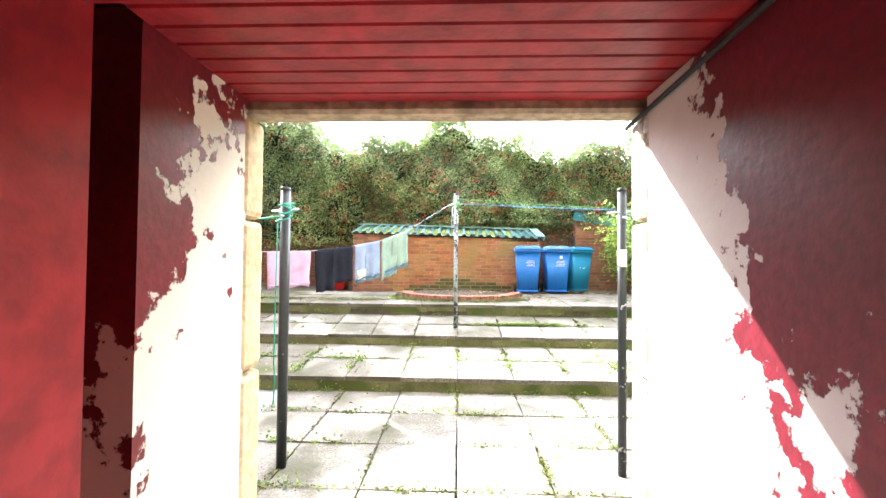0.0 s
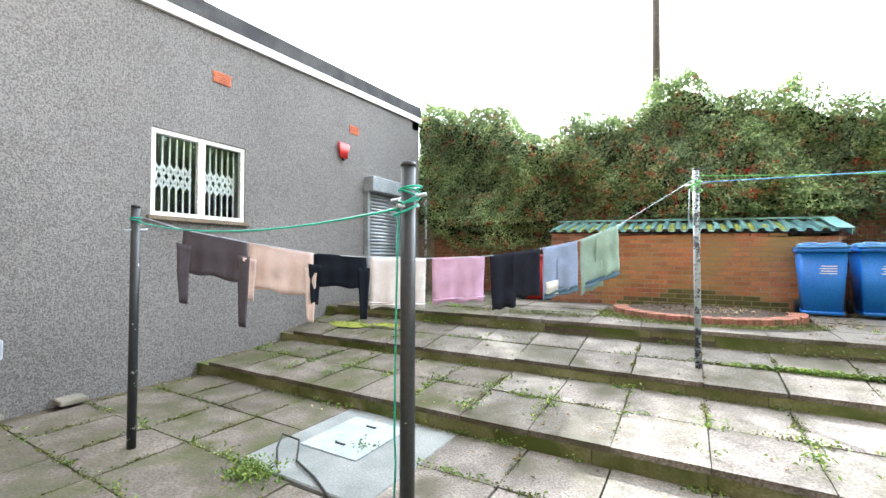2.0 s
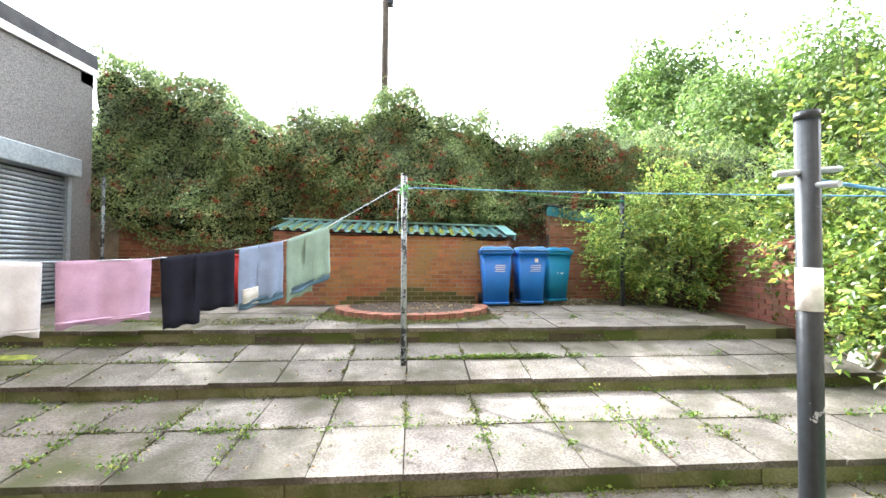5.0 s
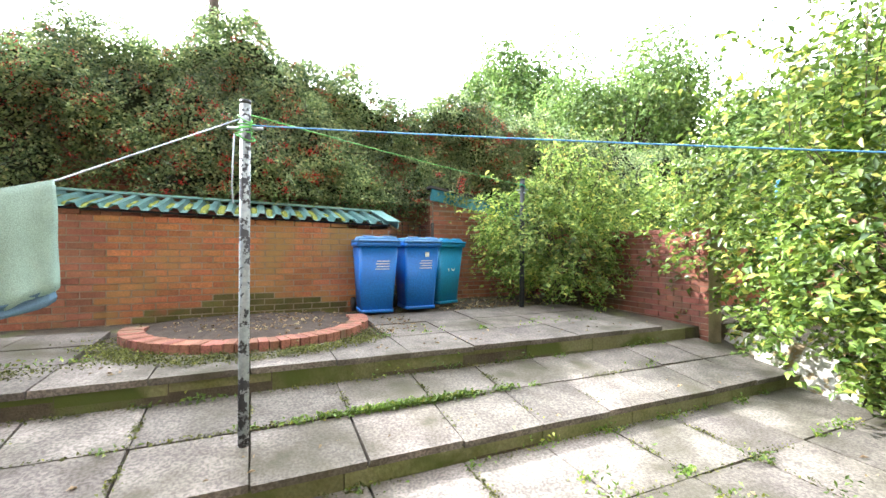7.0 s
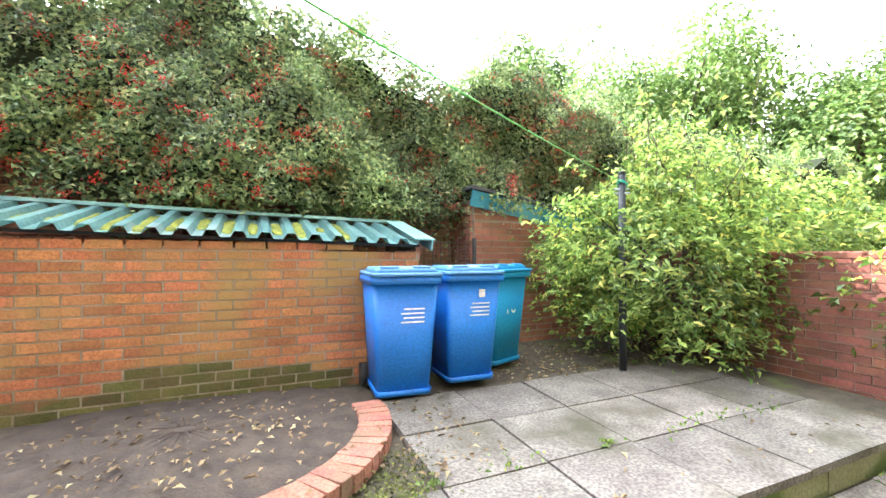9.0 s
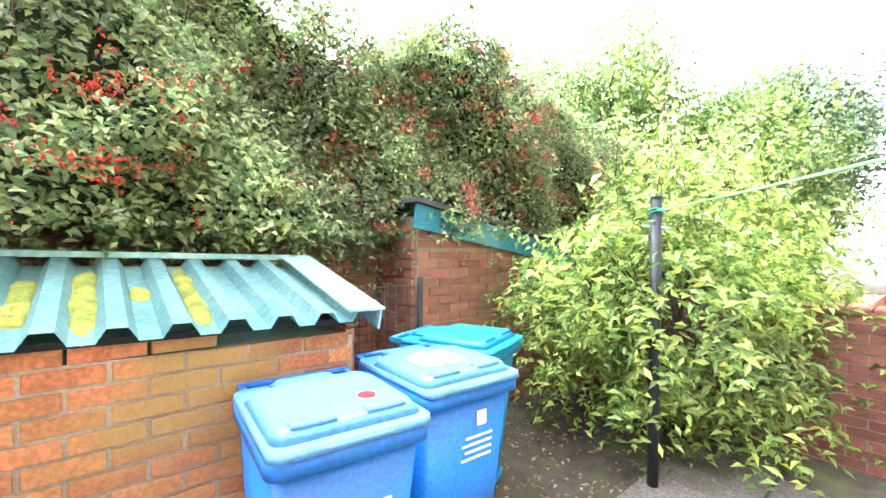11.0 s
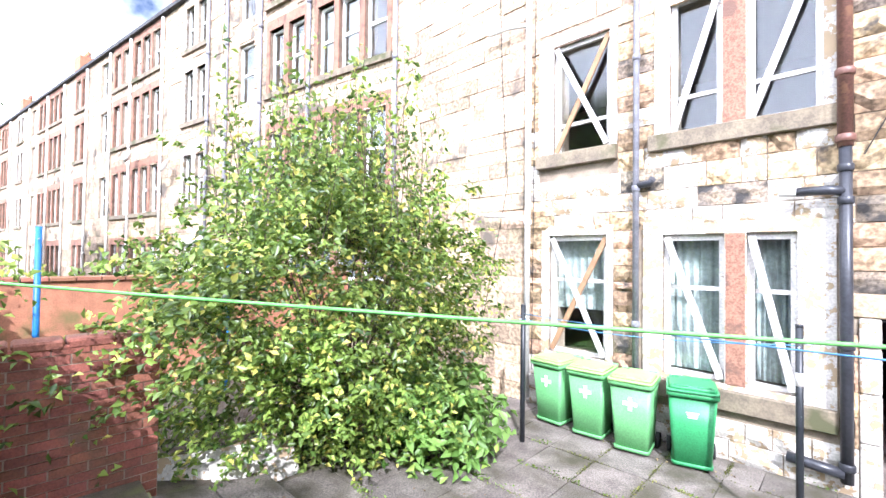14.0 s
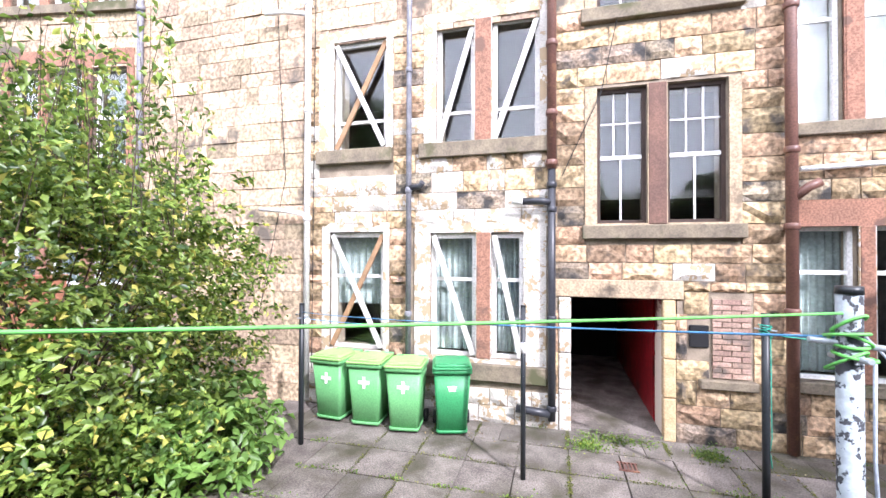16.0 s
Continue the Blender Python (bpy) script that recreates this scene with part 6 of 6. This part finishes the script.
# red crate by the shed, boards under the bush, blue poles next door
t = empty("red_bin", pose(-2.05, 10.78, 0.78), "tall red plastic box with pale writing beside the shed", "plastic bin")
REDPLASTIC = mat("red crate plastic", (0.5, 0.02, 0.02), (0.42, 0.015, 0.015), rough=0.4, bump=0.02)
bm = bmesh.new()
bin_shell(bm, 0.5, 0.4, 0.58, 0.46, 0.0, 0.82, 0.04)
part("body", bm, REDPLASTIC, t)
bm = bmesh.new()
bin_shell(bm, 0.62, 0.5, 0.6, 0.48, 0.82, 0.88, 0.04)
part("lid", bm, REDPLASTIC, t)
for k in range(3):
    bm = bmesh.new()
    box(bm, -0.12, 0.14 - 0.05 * (k % 2), -0.232, -0.226, 0.48 + k * 0.055, 0.505 + k * 0.055)
    part("writing", bm, WHITE, t)
for x, y, a in ((6.1, 7.75, 70), (6.05, 7.1, 100)):
    bm = bmesh.new()
    box(bm, -0.46, 0.46, -0.014, 0.014, 0, 0.58, 0.006)
    solo("white_board", bm, PALE, "dirty white board leaning under the bush", "board", group="boards").matrix_basis = pose(x, y, 0.12, 28, 0, a)
t = empty("neighbour_wall", pose(0, 0, 0), "low red brick wall of the next garden", "wall", kind="structure")
bm = bmesh.new()
box(bm, 10.5, 10.75, 3.2, 9.2, 0, 2.15)
box(bm, 6.4, 10.5, 9.2, 9.4, 0, 1.7)
part("wall_core", bm, BRICKI, t)
bm = bmesh.new()
for k in range(19):
    box(bm, 10.45, 10.8, 3.2 + k * 0.315, 3.5 + k * 0.315, 2.15, 2.22, 0.01)
part("coping", bm, BRICKI, t)
for x, y, h in ((8.85, 8.74, 2.92), (9.8, 6.2, 2.7)):
    t = empty("clothes_pole", pose(x, y, 0), "bright blue clothes pole in the next garden", "clothes pole", group="blue poles")
    bm = bmesh.new()
    tube(bm, [(0, 0, -0.05), (0, 0, h)], 0.034, 12)
    part("shaft", bm, mat("blue pole paint", (0.02, 0.16, 0.42), rough=0.4, bump=0.05), t)
    bm = bmesh.new()
    tube(bm, [(-0.1, 0, h - 0.15), (0.1, 0, h - 0.15)], 0.01, 6)
    part("line_hook", bm, STEEL, t)
pole(-5.05, 11.4, 0.78, 3.15, POLEWORN, "thin grey clothes pole against the hedge", 0.03)

# moss on the shed roof and the steps, weeds in the joints
def moss_pad(x, y, z, rx, ry, h, seed, tilt=0.0):
    r = random.Random(seed)
    b = bmesh.new()
    rings = []
    for u in (0.0, 0.35, 0.65, 0.9, 1.0):
        rings.append([b.verts.new((rx * u * (1 + 0.18 * math.sin(3 * a + seed)) * math.cos(a), ry * u * (1 + 0.15 * math.sin(2 * a + seed * 2)) * math.sin(a), h * (1 - u ** 3) + r.uniform(-0.15, 0.15) * h)) for a in [2 * math.pi * k / 16 for k in range(16)]])
    for a, c in zip(rings, rings[1:]):
        for k in range(16):
            b.faces.new((a[k], c[k], c[(k + 1) % 16], a[(k + 1) % 16])).smooth = True
    ob = solo("moss_patch", b, MOSS, "cushion of yellow green moss", "moss", group="moss patches")
    ob.matrix_basis = pose(x, y, z, tilt)
    return ob


rs = random.Random(8)
for k in range(120):
    i = rs.randrange(1, 22)
    xx = SX0 - 0.05 + i * 0.19 + 0.035
    if xx > 2.15:
        continue
    f = rs.uniform(0.14, 0.7)
    moss_pad(xx, RE[0] + (RB[0] - RE[0]) * f, RE[1] + (RB[1] - RE[1]) * f + eaves_fall(xx), rs.uniform(0.035, 0.06), rs.uniform(0.06, 0.2), 0.024, k, 17)
for x, y, z, rx, ry, h in ((-4.2, 7.7, 0.465, 0.5, 0.2, 0.035), (-3.5, 7.85, 0.49, 0.35, 0.13, 0.025)):
    moss_pad(x, y, z, rx, ry, h, int(x * 10) + 60)
pts = []
for k in range(130):
    a_ = radians(rs.uniform(185, 330))
    q = rs.uniform(1.28, 1.5)
    cx, cy = (0.9 + q * math.cos(a_), 9.78 + q * math.sin(a_)) if rs.random() < 0.6 else (rs.uniform(-2.6, 1.4), rs.uniform(8.35, 8.8))
    for j in range(60):
        pts.append((cx + rs.gauss(0, 0.09), cy + rs.gauss(0, 0.05), 0.762 + abs(rs.gauss(0, 0.006))))
for k in range(520):
    if rs.random() < 0.55:
        yj, zj = rs.choice(((5.69, 0.0), (6.43, 0.205), (7.09, 0.24), (7.65, 0.465), (8.12, 0.548), (3.7, 0.0), (5.06, 0.0), (4.38, 0.0), (3.02, 0.0)))
        cx, cy, sx, sy = rs.uniform(-5.1, 4.5), yj, 0.16, 0.018
    else:
        yj, zj = rs.choice(((2.7, 0.0), (3.4, 0.0), (4.0, 0.0), (4.7, 0.0), (5.4, 0.0), (6.1, 0.187), (6.8, 0.224), (7.4, 0.425), (7.9, 0.508)))
        cx, cy, sx, sy = rs.choice(XJ[1:-3]), yj, 0.016, 0.13
    if -2.55 < cx < -0.9 and 4.3 < cy < 5.65:
        continue
    for j in range(34):
        pts.append((cx + rs.gauss(0, sx), cy + rs.gauss(0, sy), zj + abs(rs.gauss(0, 0.008))))
gm = cloud("ground_moss", np.array(pts), np.tile(np.array([[0, 0, 1.0]]), (len(pts), 1)), 0.02, leaf_mat("moss tuft", (0.045, 0.055, 0.012), (0.12, 0.13, 0.025), (0.2, 0.2, 0.04), 0.9, 0.1), None, aspect=0.7, jitter=0.6)
tagged(gm, "thin green moss spreading over the paving", "moss", kind="stuff")
pts, nrm = [], []
for k in range(330):
    row_ = rs.choice(((5.7, 0.0), (6.43, 0.2), (7.08, 0.235), (7.65, 0.465), (8.12, 0.545), (8.75, 0.755), (3.7, 0.0), (5.06, 0.0), (2.5, 0.0), (4.38, 0.0)))
    if rs.random() < 0.3:
        xc, yc, zc = rs.choice(XJ[1:-3]), rs.uniform(5.8, 7.1), 0.2
    else:
        xc, yc, zc = rs.uniform(-5, 5.5), row_[0] + rs.uniform(-0.03, 0.03), row_[1]
    big = rs.choice((0.05, 0.08, 0.08, 0.14))
    for j in range(18):
        pts.append((xc + rs.gauss(0, big * 0.8), yc + rs.gauss(0, big * 0.25), zc + abs(rs.gauss(0, big * 0.3))))
        nrm.append((rs.gauss(0, 0.5), rs.gauss(0, 0.5), 0.7))
for k in range(60):
    xc = rs.gauss(2.0, 0.45)
    for j in range(22):
        pts.append((xc + rs.gauss(0, 0.06), 7.645 + rs.gauss(0, 0.016), 0.47 + abs(rs.gauss(0, 0.014))))
        nrm.append((rs.gauss(0, 0.5), rs.gauss(0, 0.5), 0.7))
for cx, cy, wx in ((0.75, 2.62, 0.5), (-2.05, 4.3, 0.2), (1.2, 2.9, 0.25), (-0.3, 2.8, 0.2)):
    for j in range(500):
        pts.append((cx + rs.gauss(0, wx * 0.5), cy + rs.gauss(0, 0.08), abs(rs.gauss(0, 0.04))))
        nrm.append((rs.gauss(0, 0.5), rs.gauss(0, 0.5), 0.7))
wd_ = cloud("weeds", np.array(pts), np.array(nrm), 0.035, leaf_mat("weed leaf", (0.08, 0.14, 0.02), (0.16, 0.26, 0.04), (0.3, 0.32, 0.05)), None, aspect=0.5, jitter=0.5)
tagged(wd_, "small green weeds growing in the paving joints", "weeds", kind="stuff")
pts = [(rs.uniform(3.2, 6.0), rs.uniform(9.9, 11.3), 0.8 + rs.uniform(0, 0.01)) for _ in range(700)] + [(rs.uniform(5.2, 6.2), rs.uniform(4.5, 8.0), rs.choice((0.01, 0.02))) for _ in range(500)] + [(0.9 + rs.gauss(0, 0.45), 9.6 + rs.gauss(0, 0.35), 0.835 + rs.uniform(0, 0.02)) for _ in range(320)] + [(rs.uniform(1.9, 2.6), rs.uniform(8.8, 9.9), 0.79) for _ in range(120)] + [(rs.uniform(-5, 5.5), y_ + rs.gauss(0, 0.12), z_) for y_, z_ in ((5.95, 0.19), (7.35, 0.42), (8.4, 0.75), (5.5, 0.01), (3.0, 0.01)) for _ in range(60)]
lt = cloud("leaf_litter", np.array(pts), np.tile(np.array([[0, 0, 1.0]]), (len(pts), 1)), 0.045, leaf_mat("dead leaf", (0.1, 0.06, 0.03), (0.3, 0.22, 0.12), (0.4, 0.35, 0.2), 0.8), None, jitter=0.25)
tagged(lt, "dead leaves scattered on the soil", "leaf litter", kind="stuff")

# lettering and marks on the bins
def mark(parent, x0, x1, z0, z1, y, material=WHITE, name="label"):
    b = bmesh.new()
    box(b, x0, x1, y - 0.003, y, z0, z1)
    return part(name, b, material, parent)


def front_y(z):
    f = (z - 0.03) / 0.9
    return -(0.46 + 0.14 * f) / 2 + 0.02 - 0.01 * f - 0.001


bins = [o for o in scene.objects if o.name.startswith("wheelie_bin")]
for o in bins:
    if o["group"] == "blue bins":
        if "numbered" in o["label"]:
            cu = bpy.data.curves.new("number", "FONT")
            cu.body, cu.size, cu.extrude, cu.align_x = "10", 0.2, 0.002, "CENTER"
            tx = new("number", cu)
            bpy.context.view_layer.update()
            me = bpy.data.meshes.new_from_object(tx)
            bpy.data.objects.remove(tx)
            me.materials.append(WHITE)
            q = new("number", me)
            q.parent = o
            q.matrix_basis = pose(0, front_y(0.55) - 0.004, 0.55, 85, 0, 0)
        if "red marked" in o["label"]:
            b = bmesh.new()
            tube(b, [(0.12, -0.12, 1.053), (0.12, -0.12, 1.059)], 0.035, 16)
            part("lid_badge", b, mat("red plastic", (0.5, 0.03, 0.03)), o, "round red badge on the lid")
        if "stickers" in o["label"]:
            b = bmesh.new()
            for k in range(5):
                box(b, -0.15 + 0.05 * k, -0.11 + 0.055 * k, -0.12 - 0.02 * (k % 2), 0.06 + 0.03 * (k % 3), 1.0545, 1.057)
            part("paint_smear", b, WHITE, o, "smeared white paint on the lid")
        if "numbered" not in o["label"]:
            for k in range(4):
                z = 0.72 - k * 0.035
                mark(o, -0.02 - 0.02 * (k % 2), 0.15, z, z + 0.012, front_y(z + 0.016))
            if "stickers" in o["label"]:
                mark(o, 0.04, 0.1, 0.78, 0.85, front_y(0.85))
    elif "cross" in o["label"]:
        mark(o, -0.025, 0.025, 0.6, 0.78, front_y(0.78), name="cross")
        mark(o, -0.09, 0.09, 0.665, 0.72, front_y(0.78) - 0.002, name="cross")
    else:
        for k in range(3):
            mark(o, -0.07 + 0.01 * k, 0.07 - 0.01 * k, 0.72 - k * 0.03, 0.735 - k * 0.03, front_y(0.735 - k * 0.03))
